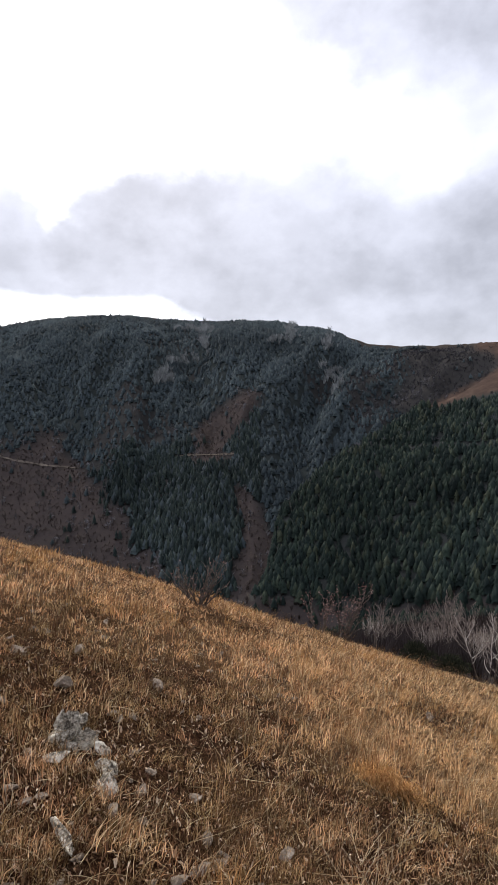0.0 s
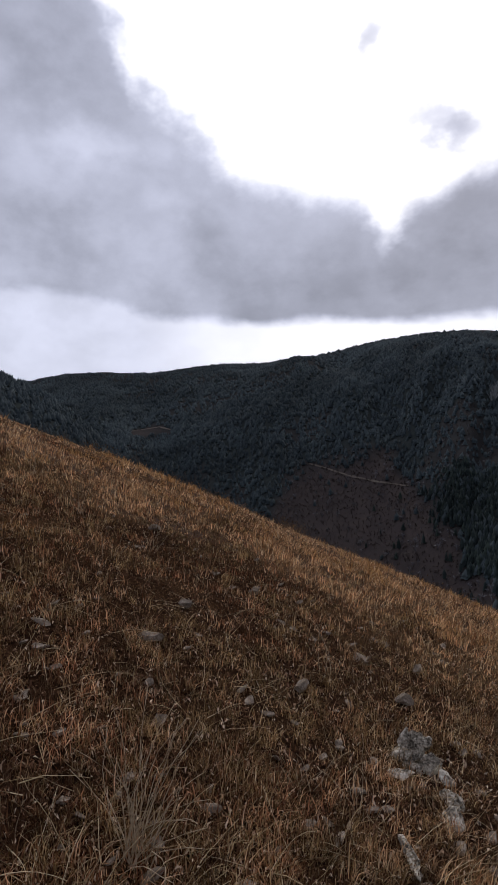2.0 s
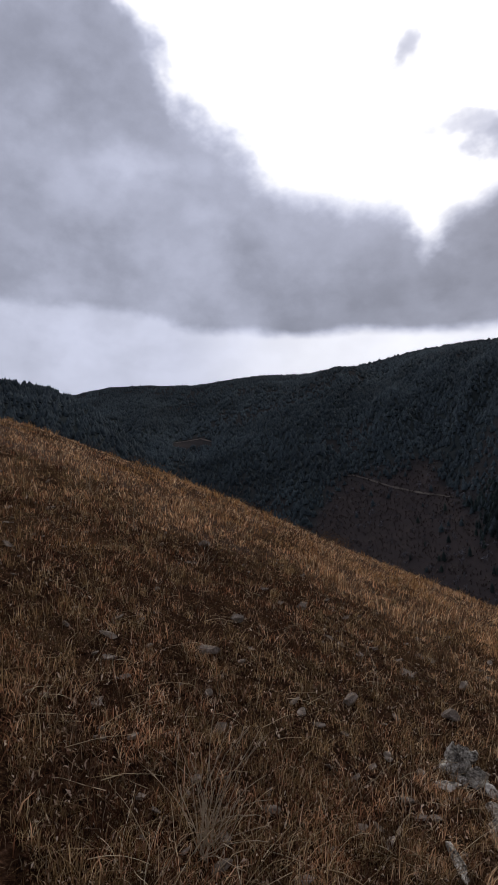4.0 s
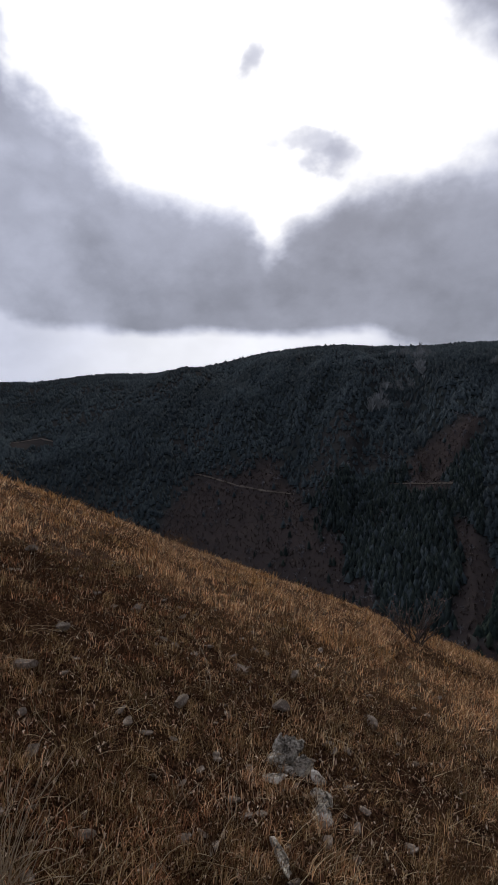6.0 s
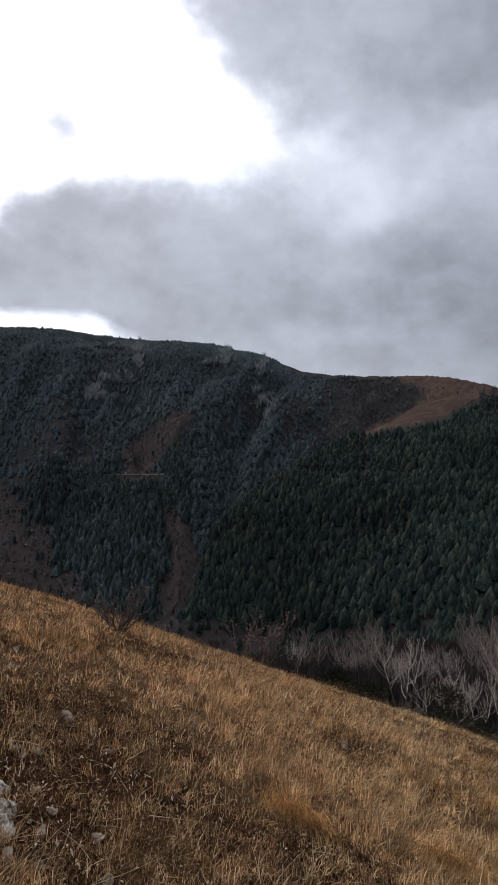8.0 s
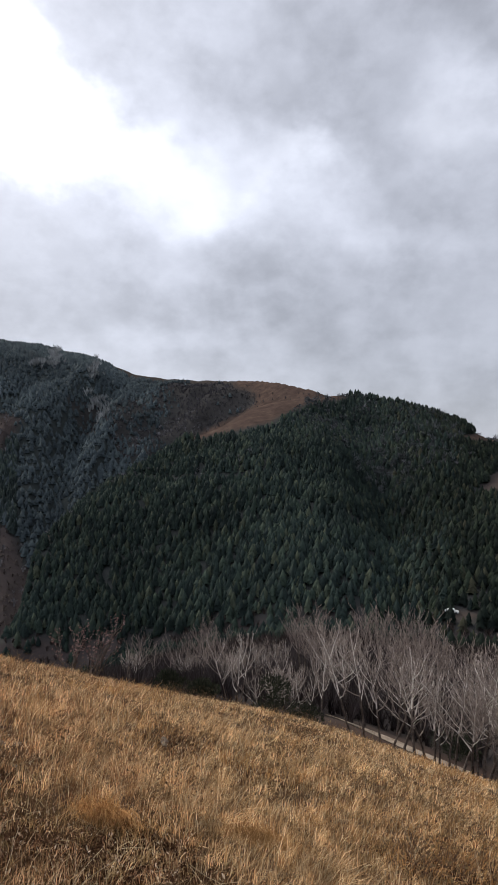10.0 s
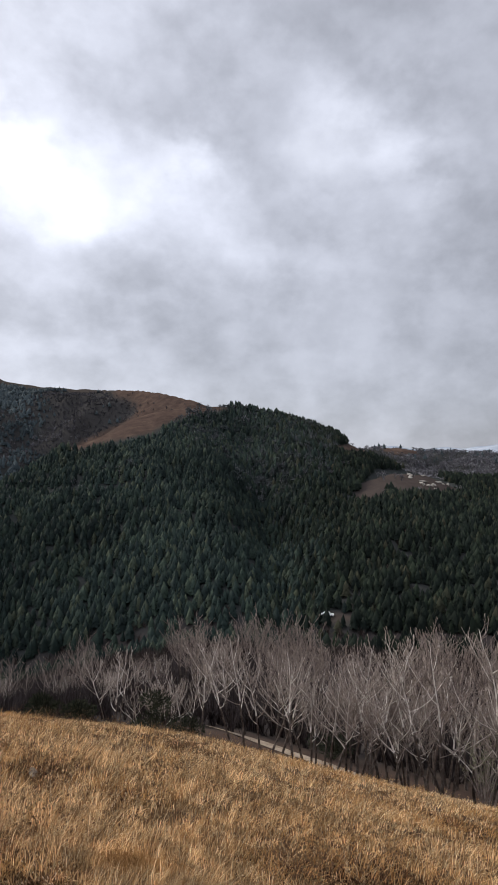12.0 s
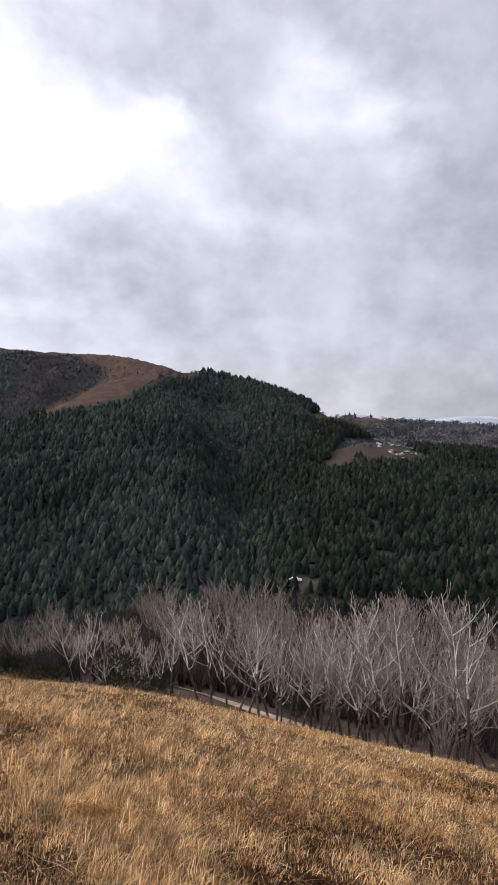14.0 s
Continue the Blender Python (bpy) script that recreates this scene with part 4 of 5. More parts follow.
def far_road(points, width, r0=250.0):
    """A hillside road through bearings and height angles."""
    t = np.linspace(0, 1, 50)
    s = np.linspace(0, 1, len(points))
    a, e = np.interp(t, s, [p[0] for p in points]), np.interp(t, s, [p[1] for p in points])
    r = np.array([slope_r(i, j, r0) for i, j in zip(a, e)])
    ob = strip_mesh("hillside_road", -np.sin(np.radians(a)) * r, np.cos(np.radians(a)) * r, width, 0.7, FAR_DIRT, 0.2)
    return tagged(ob, "narrow unpaved road cut across the mountain side", "road", kind="structure")


far_road(ROADS[0], 1.9)
far_road(ROADS[1], 1.6)
far_road(ROADS[2], 2.4, 400.0)


def pale_wisps(spots, seed):
    """Pale twig clumps that stand in for faint wisps high on the mountain."""
    rng = np.random.RandomState(seed)
    xs, ys = [], []
    for az0, el0, daz, del_, n in spots:
        for _ in range(n):
            a, e = rng.normal(az0, daz), rng.normal(el0, del_)
            r = slope_r(a + 0.25 * (e - el0), e, 400)
            xs.append(-math.sin(radians(a)) * r)
            ys.append(math.cos(radians(a)) * r)
    xs, ys = np.array(xs), np.array(ys)
    h = rng.uniform(8, 13, len(xs))
    ob = scatter_mesh("pale_wisp_clump", [twig_clump(80 + s, 26, 1.8) for s in range(3)], xs, ys, terrain(xs, ys) + 1.0, h, rng.uniform(0.8, 1.3, len(xs)), PALE_WISP, seed)
    return tagged(ob, "pale twig clumps standing in for faint wisps on the mountain", "woods", kind="stuff")


pale_wisps([(4.1, 7.6, 0.2, 0.75, 45), (4.9, 8.5, 0.9, 0.15, 34), (-4.0, 8.2, 0.3, 0.5, 45), (-3.0, 7.4, 0.7, 0.15, 24), (-7.6, 7.0, 0.25, 0.65, 36), (7.8, 4.0, 0.5, 0.45, 34), (6.0, 5.6, 1.0, 0.2, 24),
            (-8.2, 4.0, 0.8, 0.6, 30)], 5)

def outcrops():
    """Pale rocks on the open top of the wooded knoll."""
    rng = np.random.RandomState(19)
    for k in range(18):
        me = stone_mesh(200 + k, (rng.uniform(1.0, 3.4), rng.uniform(0.9, 1.8), rng.uniform(0.8, 1.5)), STONE_FAR, 0.8, 3)
        a, r = rng.uniform(-53, -48.2), rng.uniform(340, 371)
        x, y, z = on_ground(a, r)
        ob = new("rock_outcrop", me)
        ob.matrix_basis = Matrix.LocRotScale((x, y, z + 0.1), Euler((0, 0, rng.uniform(0, 6.28))), None)
        tagged(ob, "pale rock outcrop on an open hilltop", "rock", "rocks on the knoll")


# ---- bare trees at the meadow's edge ----
TREE_LABELS = ["leafless many-stemmed tree with pale rising branches", "leafless pale-twigged tree with a dark trunk", "slender leafless tree with fine pale twigs",
               "leafless tree with two dark leaning stems"]
models = [bare_tree(1, 2, 5.0, TREE_LABELS[3], True, 1.9), bare_tree(2, 1, 5.0, TREE_LABELS[1], True, 1.4), bare_tree(3, 3, 4.2, TREE_LABELS[0], True, 2.0), bare_tree(4, 1, 5.0, TREE_LABELS[2], True, 1.2),
          bare_tree(5, 2, 4.8, TREE_LABELS[3]), bare_tree(6, 1, 4.6, TREE_LABELS[2]), bare_tree(7, 4, 3.8, TREE_LABELS[0], True, 1.8),
          bare_tree(8, 1, 4.9, "slender leafless tree with dim grey-brown branches", False), bare_tree(9, 2, 4.6, "forked leafless tree with dim grey-brown branches", False),
          bare_tree(10, 1, 4.4, "slender leafless tree with dim grey-brown branches", False)]
# bearing, distance, model, size
FRONT = [(-21.6, 24.3, 2, 0.86), (-33.1, 25.5, 0, 1.12), (-29.6, 29, 3, 0.75), (-35.6, 25, 4, 0.93), (-36.9, 25.5, 1, 0.95), (-38.3, 24.6, 5, 1.02), (-40.0, 24.8, 3, 1.0), (-42.0, 24.3, 4, 0.98),
         (-43.4, 24.0, 1, 0.98), (-44.8, 23.6, 0, 1.0), (-46.5, 24.0, 5, 1.08), (-48.6, 23.4, 4, 1.05), (-49.6, 23.7, 1, 1.08), (-51.0, 23.2, 0, 1.12), (-52.4, 23.8, 3, 1.1), (-54.5, 24.2, 1, 1.05),
         (-57.2, 22.4, 0, 1.12), (-60.0, 23.0, 4, 1.1), (-63.0, 23.0, 1, 1.1), (-26.4, 27.5, 6, 0.85), (-24.6, 27, 6, 0.75), (-27.8, 28, 2, 0.8)]
rng = np.random.RandomState(8)
spots = list(FRONT)
for k in range(24):
    spots.append((rng.uniform(-64, -36), rng.uniform(22.6, 26.2), int(rng.choice([1, 3, 5, 7, 9])), rng.uniform(0.85, 1.05)))
for k in range(62):
    a = rng.uniform(-64, -27)
    spots.append((a, track_r(a) + 2.2 + 20 * rng.uniform() ** 1.3, int(rng.choice([1, 3, 7, 8, 9, 7, 8, 9])), rng.uniform(1.0, 1.3)))
for k in range(26):
    a = rng.uniform(-33, -11)
    spots.append((a, rng.uniform(40, 62), int(rng.choice([2, 6, 7, 8, 9])), rng.uniform(0.65, 0.95)))
used = set()
for a, r, m, size in spots:
    x, y, z = on_ground(a, r)
    size *= 1.03
    at = Matrix.LocRotScale((x, y, z), Euler((rng.normal(0, 0.03), rng.normal(0, 0.03), rng.uniform(0, 6.28))), (size, size, size))
    if m in used:
        copy_thing(models[m], at)
    else:
        used.add(m)
        models[m].matrix_basis = at


# ---- shrubs ----
def leafy_shrub(name, seed, height, stems, mat_leaf, leaves, leaf_size, label, bark, spread=0.5):
    rng = np.random.RandomState(seed)
    ob = new(name)
    foliage = Shape()
    for s in range(stems):
        a = rng.uniform(0, 6.28)
        o = rng.uniform(0.1, spread)
        pts, rad = limb(rng, (rng.normal(0, 0.06), rng.normal(0, 0.06), -0.1), (o * math.cos(a), o * math.sin(a), 1), height * rng.uniform(0.7, 1.05), 0.012 * height + 0.004, 0.2, 6)
        st = Shape()
        rad = [max(x, 0.004) for x in rad]
        st.tube(pts, rad, 5)
        sprout(st, rng, pts, rad, 5, 0.42, 0.6, 2, 3, 0.2)
        part("stem", st.mesh("stem", bark), ob)
        tips = [Vector(v) for v in st.v[len(st.v) // 4:]]
        for _ in range(leaves // stems):
            p = tips[rng.randint(len(tips))]
            d = Vector((rng.normal(), rng.normal(), rng.normal(0, 0.6))).normalized() * leaf_size * rng.uniform(0.6, 1.3)
            foliage.leaf(p, d, d.orthogonal().normalized() * leaf_size * 0.32)
    if leaves:
        part("leaves", foliage.mesh("leaves", mat_leaf), ob, "withered leaves")
    return tagged(ob, label, "shrub")


def round_shrub(name, seed, radius, height, label):
    """A dense evergreen shrub: thousands of short sprays on a lumpy body."""
    rng = np.random.RandomState(seed)
    ob = new(name)
    st = Shape()
    for s in range(5):
        a = s * 1.3
        pts, rad = limb(rng, (0, 0, -0.15), (0.4 * math.cos(a), 0.4 * math.sin(a), 1), height * 0.8, 0.03, 0.1, 4)
        st.tube(pts, [max(x, 0.008) for x in rad], 5)
    part("stem", st.mesh("stem", BARK_DARK), ob)
    fo = Shape()
    lumps = [(Vector((rng.normal(0, 0.42) * radius, rng.normal(0, 0.42) * radius, height * rng.uniform(0.25, 0.7))), radius * rng.uniform(0.35, 0.6)) for _ in range(9)]
    for k in range(1500):
        c, rr = lumps[rng.randint(len(lumps))]
        d = Vector((rng.normal(), rng.normal(), rng.normal(0.25, 0.9))).normalized()
        p = c + d * rr * rng.uniform(0.55, 1.0)
        w_ = (d + Vector((0, 0, 0.5)) + Vector((rng.normal(0, 0.35), rng.normal(0, 0.35), rng.normal(0, 0.35)))).normalized() * rng.uniform(0.08, 0.2) * (0.5 + radius * 0.5)
        fo.leaf(p, w_, w_.orthogonal().normalized() * w_.length * 0.2)
    part("foliage", fo.mesh("foliage", JUNIPER), ob)
    return tagged(ob, label, "shrub")


def set_at(ob, az, r, turn=0.0, size=1.0, sink=0.0):
    x, y, z = on_ground(az, r)
    ob.matrix_basis = Matrix.LocRotScale((x, y, z - sink), Euler((0, 0, turn)), (size,) * 3)
    return ob


set_at(leafy_shrub("bare_shrub", 3, 0.95, 16, RED_LEAF, 130, 0.035, "low dark-stemmed shrub with few withered leaves in the dry grass", BARK_DARK, 0.95), 5.0, 10.2)
set_at(leafy_shrub("withered_shrub", 4, 1.6, 9, RED_LEAF, 420, 0.048, "straggling shrub with withered pinkish-brown leaves", BARK_DARK, 0.6), -8.6, 16.0)
set_at(leafy_shrub("withered_shrub", 5, 1.3, 7, RED_LEAF, 260, 0.055, "straggling shrub with withered pinkish-brown leaves", BARK_DARK, 0.7), -6.6, 16.5)
set_at(leafy_shrub("bare_shrub", 6, 0.45, 5, WEED, 30, 0.03, "low leafless dark-stemmed shrub in the dry grass", BARK_DARK, 0.6), 6.9, 10.8)
set_at(leafy_shrub("sapling", 7, 1.5, 2, WEED, 20, 0.03, "thin leafless sapling at the meadow edge", BARK_DARK, 0.25), -11.4, 19)
set_at(leafy_shrub("sapling", 8, 1.2, 2, WEED, 20, 0.03, "thin leafless sapling at the meadow edge", BARK_DARK, 0.25), -18.9, 21)
set_at(round_shrub("juniper", 1, 0.5, 1.0, "dark rounded juniper bush at the meadow edge"), -15.4, 20.2)
set_at(round_shrub("juniper", 2, 0.5, 0.95, "dark rounded juniper bush at the meadow edge"), -18.9, 20.8)
set_at(round_shrub("juniper", 3, 0.85, 2.3, "tall dark evergreen bush among the bare trees"), -25.6, 25.2)
set_at(round_shrub("juniper", 4, 0.7, 1.3, "dark evergreen bush among the bare trees"), -28.0, 27)
set_at(round_shrub("juniper", 5, 0.9, 1.3, "dark evergreen bush among the bare trees"), -42.0, 31)
set_at(leafy_shrub("green_twigged_shrub", 12, 2.7, 12, OLIVE_LEAF, 900, 0.05, "greenish dense-twigged shrub at the end of the bare trees", BARK_GREY, 0.55), -55.3, 22.3)
set_at(leafy_shrub("brushwood", 9, 0.8, 14, WEED, 0, 0.03, "low tangle of dark dead branches under a bare tree", BARK_DARK, 1.2), -21.4, 24.0)
set_at(leafy_shrub("brushwood", 10, 0.7, 14, WEED, 0, 0.03, "low tangle of dark dead branches under a bare tree", BARK_DARK, 1.2), -34.6, 25.0)
set_at(leafy_shrub("brushwood", 11, 0.9, 14, WEED, 0, 0.03, "low tangle of dark dead branches under a bare tree", BARK_DARK, 1.0), -45.5, 24.4)


# ---- parked car on the far clearing ----
def bevelled(name, size, at, mat, bev, taper=(1.0, 1.0)):
    bm = bmesh.new()
    bmesh.ops.create_cube(bm, size=1.0)
    for v in bm.verts:
        if v.co.z > 0:
            v.co.x *= taper[0]
            v.co.y *= taper[1]
        v.co = Vector((v.co.x * size[0] + at[0], v.co.y * size[1] + at[1], v.co.z * size[2] + at[2]))
    bmesh.ops.bevel(bm, geom=bm.edges[:], offset=bev, segments=2, affect="EDGES")
    me = bpy.data.meshes.new(name)
    bm.to_mesh(me)
    bm.free()
    me.materials.append(mat)
    return me


def parked_car():
    car = new("car")
    part("body", bevelled("body", (4.2, 1.7, 0.62), (0, 0, 0.62), PAINT, 0.12), car)
    cabin = part("cabin", bevelled("cabin", (2.5, 1.52, 0.55), (-0.25, 0, 1.18), PAINT, 0.1, (0.75, 0.85)), car)
    part("windscreen", bevelled("windscreen", (0.05, 1.25, 0.36), (0.90, 0, 1.17), DARK_GLASS, 0.01), cabin)
    part("side_window", bevelled("side_window", (1.7, 0.04, 0.32), (-0.25, 0.735, 1.17), DARK_GLASS, 0.01), cabin)
    part("side_window", bevelled("side_window", (1.7, 0.04, 0.32), (-0.25, -0.735, 1.17), DARK_GLASS, 0.01), cabin)
    for sx in (-1.3, 1.3):
        for sy in (-0.78, 0.78):
            s = Shape()
            s.tube([(sx, sy - 0.1, 0.32), (sx, sy + 0.1, 0.32)], [0.32, 0.32], 14)
            part("wheel", s.mesh("wheel", TYRE), car)
    return tagged(car, "small white parked car on a forest clearing", "car")


set_at(parked_car(), -40.9, slope_r(-40.9, -14.15, 150, 400), radians(-40), 1.0, -0.15)


# ---- stones ----
def stone_mesh(seed, size, mat, flat=0.5, cuts=2):
    """A broken stone: a lumpy body cut by a few planes."""
    rng = np.random.RandomState(seed)
    bm = bmesh.new()
    bmesh.ops.create_icosphere(bm, subdivisions=cuts, radius=1.0)
    planes = [(Vector(rng.normal(0, 1, 3)).normalized(), rng.uniform(0.42, 0.78)) for _ in range(14)]
    for v in bm.verts:
        for nrm, d in planes:
            over = v.co.dot(nrm) - d
            if over > 0:
                v.co -= nrm * over * 0.92
        v.co += v.co.normalized() * noise.noise(v.co * 2.3 + Vector((seed, 0, 0))) * 0.12
        v.co += v.co.normalized() * noise.noise(v.co * 7.0 + Vector((0, seed, 0))) * 0.045
        v.co = Vector((v.co.x * size[0], v.co.y * size[1], v.co.z * size[2] * flat))
    me = bpy.data.meshes.new("stone")
    bm.to_mesh(me)
    bm.free()
    me.materials.append(mat)
    return me


def crag(seed, mat, x, y, label):
    """A craggy boulder: broken slabs leaning on one another, split by deep cracks."""
    rng = np.random.RandomState(seed)
    ob = new("boulder")
    chunks = [((0, 0.02, 0.09), (0.10, 0.09, 0.15)), ((0.085, -0.02, 0.055), (0.085, 0.07, 0.10)), ((-0.095, 0.0, 0.045), (0.08, 0.08, 0.085)), ((-0.02, -0.07, 0.03), (0.10, 0.055, 0.075)),
              ((0.05, 0.05, 0.12), (0.06, 0.06, 0.08)), ((0.15, -0.06, 0.015), (0.06, 0.05, 0.05)), ((-0.05, 0.03, 0.15), (0.045, 0.05, 0.06))]
    for k, (at, size) in enumerate(chunks):
        bm = bmesh.new()
        bmesh.ops.create_icosphere(bm, subdivisions=4, radius=1.0)
        planes = [(Vector(rng.normal(0, 1, 3)).normalized(), rng.uniform(0.35, 0.75)) for _ in range(18)]
        lean = Euler((rng.normal(0, 0.3), rng.normal(0, 0.3), rng.uniform(0, 6.28))).to_matrix()
        for v in bm.verts:
            c = v.co.copy()
            for nrm, d in planes:
                over = c.dot(nrm) - d
                if over > 0:
                    c -= nrm * over
            c += c.normalized() * (noise.noise(c * 3.1 + Vector((seed + k, 0, 0))) * 0.16 + noise.noise(c * 9.0 + Vector((0, seed + k, 0))) * 0.07)
            c = lean @ c
            v.co = Vector((c.x * size[0], c.y * size[1], c.z * size[2])) + Vector(at)
        me = bpy.data.meshes.new("slab")
        bm.to_mesh(me)
        bm.free()
        me.materials.append(mat)
        part("slab", me, ob)
    ob.matrix_basis = Matrix.LocRotScale((x, y, ground_z(x, y) - 0.03), Euler((0, 0, 0.3)), None)
    return tagged(ob, label, "stone")


def lay(name, me, x, y, label, turn=0.0, tilt=(0.0, 0.0), sink=0.02, group="", size=1.0):
    ob = new(name, me)
    ob.matrix_basis = Matrix.LocRotScale((x, y, ground_z(x, y) - sink), Euler((tilt[0], tilt[1], turn)), (size,) * 3)
    return tagged(ob, label, "stone", group)


crag(11, LICHEN, -0.95, 3.04, "lichen-grey cracked boulder sunk in the dry grass")
lay("stone", stone_mesh(2, (0.08, 0.055, 0.05), LICHEN, 0.5, 3), -0.95, 2.80, "flat pale stone below the boulder", 0.3, (0.1, 0.1), -0.03)
lay("stone", stone_mesh(3, (0.10, 0.06, 0.07), LICHEN, 0.7, 3), -0.73, 2.86, "grey broken stone below the boulder", -0.7, (0.1, 0.3), -0.02)
lay("stone", stone_mesh(4, (0.075, 0.06, 0.07), LICHEN, 0.7, 3), -0.69, 2.72, "pale broken stone below the boulder", 0.2, (0.2, 0.1), -0.02)
lay("stone", stone_mesh(5, (0.125, 0.035, 0.035), LICHEN, 0.6, 3), -0.72, 2.20, "long pale weathered stone in the grass", -0.9, (0.0, 0.15), -0.03)
for k, (x, y, sx, sy) in enumerate([(-1.65, 4.18, 0.09, 0.07), (-2.27, 2.55, 0.09, 0.05), (-1.6, 3.08, 0.08, 0.04), (-0.71, 4.3, 0.12, 0.05), (-1.22, 3.76, 0.08, 0.05), (-2.75, 4.5, 0.07, 0.05),
                                    (-4.1, 4.8, 0.08, 0.06), (1.83, 6.15, 0.13, 0.05), (-1.35, 4.6, 0.06, 0.05), (-2.6, 3.3, 0.06, 0.05)]):
    lay("stone", stone_mesh(20 + k, (sx, sy, 0.07), STONE, 0.6, 3), x, y, "pale weathered stone in the grass", k * 0.7, (0.1, 0.1), -0.03, "loose stones on the slope")
outcrops()
SHARDS = [stone_mesh(40 + k, (0.05, 0.035, 0.03), STONE, 0.5, 2) for k in range(8)]
rng = np.random.RandomState(12)
laid = 0
while laid < 290:
    a, r = rng.uniform(-10, 60), 1.5 + 6.5 * rng.uniform() ** 1.2
    x, y = -math.sin(radians(a)) * r, math.cos(radians(a)) * r
    if rng.uniform() > 0.35 + 0.9 * float(fbm(np.array([x / 1.1]), np.array([y / 1.1]), 77)[0]) + 0.25 * (a > 5):
        continue
    lay("stone", SHARDS[rng.randint(8)], x, y, "small pale stone shard on bare soil", rng.uniform(0, 6.28), (rng.normal(0, 0.25), rng.normal(0, 0.25)), -0.008, "stone shards on the slope", rng.uniform(0.4, 1.25))
    laid += 1


# ---- grass, leaf litter and weeds ----
def blades(name, x, y, per, height, width, spread, lean, mat, seed, label, bent=True):
    """Tufts of bent blades at the places given; arrays of height and width for each tuft."""
    rng = np.random.RandomState(seed)
    n = len(x)
    X, Y = np.repeat(x, per), np.repeat(y, per)
    H = np.repeat(height, per) * rng.uniform(0.45, 1.15, n * per)
    W = np.repeat(width, per) * rng.uniform(0.7, 1.3, n * per)
    S = np.repeat(spread, per)
    bx, by = X + rng.normal(0, 1, n * per) * S, Y + rng.normal(0, 1, n * per) * S
    bz = terrain(bx, by) - 0.015
    # each blade leans out from its tuft and with the wind, to the right and downhill
    tuft = np.repeat(rng.uniform(0, 6.28, n), per)
    a = rng.uniform(0, 6.28, n * per)
    lx = np.cos(a) * 0.62 + np.cos(tuft) * 0.45 + lean[0]
    ly = np.sin(a) * 0.62 + np.sin(tuft) * 0.45 + lean[1]
    out = H * rng.uniform(0.4, 1.3, n * per)
    up_ = H * np.sqrt(np.clip(1.25 - (out / H * 0.85) ** 2, 0.12, 1))
    px, py = -np.sin(a + 0.8), np.cos(a + 0.8)
    P = np.empty((n * per, 5, 3))
    mx, my, mz = bx + lx * out * 0.32, by + ly * out * 0.32, bz + up_ * 0.62
    P[:, 0] = np.stack([bx - px * W, by - py * W, bz], -1)
    P[:, 1] = np.stack([bx + px * W, by + py * W, bz], -1)
    P[:, 2] = np.stack([mx + px * W * 0.8, my + py * W * 0.8, mz], -1)
    P[:, 3] = np.stack([mx - px * W * 0.8, my - py * W * 0.8, mz], -1)
    P[:, 4] = np.stack([bx + lx * out, by + ly * out, bz + up_], -1)
    F = np.array([(0, 1, 2), (0, 2, 3), (3, 2, 4)])
    if not bent:
        P, F = P[:, [0, 1, 4]], np.array([(0, 1, 2)])
    faces = (F[None] + (np.arange(n * per) * P.shape[1])[:, None, None]).reshape(-1, 3)
    ob = new(name, quick_mesh(name, P.reshape(-1, 3), faces, mat))
    return tagged(ob, label, "grass", kind="stuff")


def meadow(n, seed, r0, r1, az0, az1, power):
    rng = np.random.RandomState(seed)
    r = r0 * (r1 / r0) ** (rng.uniform(0, 1, n) ** power)
    a = rng.uniform(az0, az1, n)
    return r, a, -np.sin(np.radians(a)) * r, np.cos(np.radians(a)) * r, rng


r, a, x, y, rng = meadow(46000, 21, 1.7, 29, -66, 62, 0.78)
thick = lushness(x, y, r, a)
keep = rng.uniform(0, 1, len(r)) < (0.13 + 0.87 * thick) * (1 - 0.3 * sstep(a, -14, 6))
r, a, x, y, thick = (v[keep] for v in (r, a, x, y, thick))
hgt = (0.08 + 0.10 * thick) * (1 + 0.9 * fbm(x / 0.6, y / 0.6, 47)) * (1 - 0.25 * sstep(a, 10, 40)) * (1 - 0.35 * sstep(r, 6, 14))
ruddy = rng.uniform(0, 1, len(r)) < 0.85 * sstep(a, -26, 6)
for near_by, red in ((True, False), (True, True), (False, False), (False, True)):
    k = ((r < 8.5) == near_by) & (ruddy == red)
    blades("meadow_grass", x[k], y[k], 9 if near_by else 8, hgt[k], np.maximum(0.0016, r[k] * 0.00056) * (1.0 if near_by else 1.15), np.full(len(r[k]), 0.034) + r[k] * 0.0018, (0.26, -0.08),
           RED_STRAW if red else STRAW, 22 + near_by + 2 * red, "ruddy dry meadow grass bent by wind" if red else "dry straw-coloured meadow grass bent by wind", near_by)

r, a, x, y, rng = meadow(16500, 31, 1.5, 14, -66, 62, 0.85)
left = rng.uniform(0, 1, len(r)) < 0.85 * sstep(a, 14, 34)
keep = (rng.uniform(0, 1, len(r)) < 1.0 - 0.6 * lushness(x, y, r, a)) & (fbm(x / 0.42, y / 0.42, 59) + 0.4 * fbm(x / 1.6, y / 1.6, 60) > -0.14)
r, a, x, y, left = (v[keep] for v in (r, a, x, y, left))
m = len(x[left])
blades("brown_turf", x[left], y[left], 8, 0.045 + 0.08 * rng.uniform(0, 1, m), np.maximum(0.0018, r[left] * 0.00052), np.full(m, 0.03), (0.12, -0.05), TURF, 33, "short reddish-brown withered turf between stones")
r, a, x, y = (v[~left] for v in (r, a, x, y))
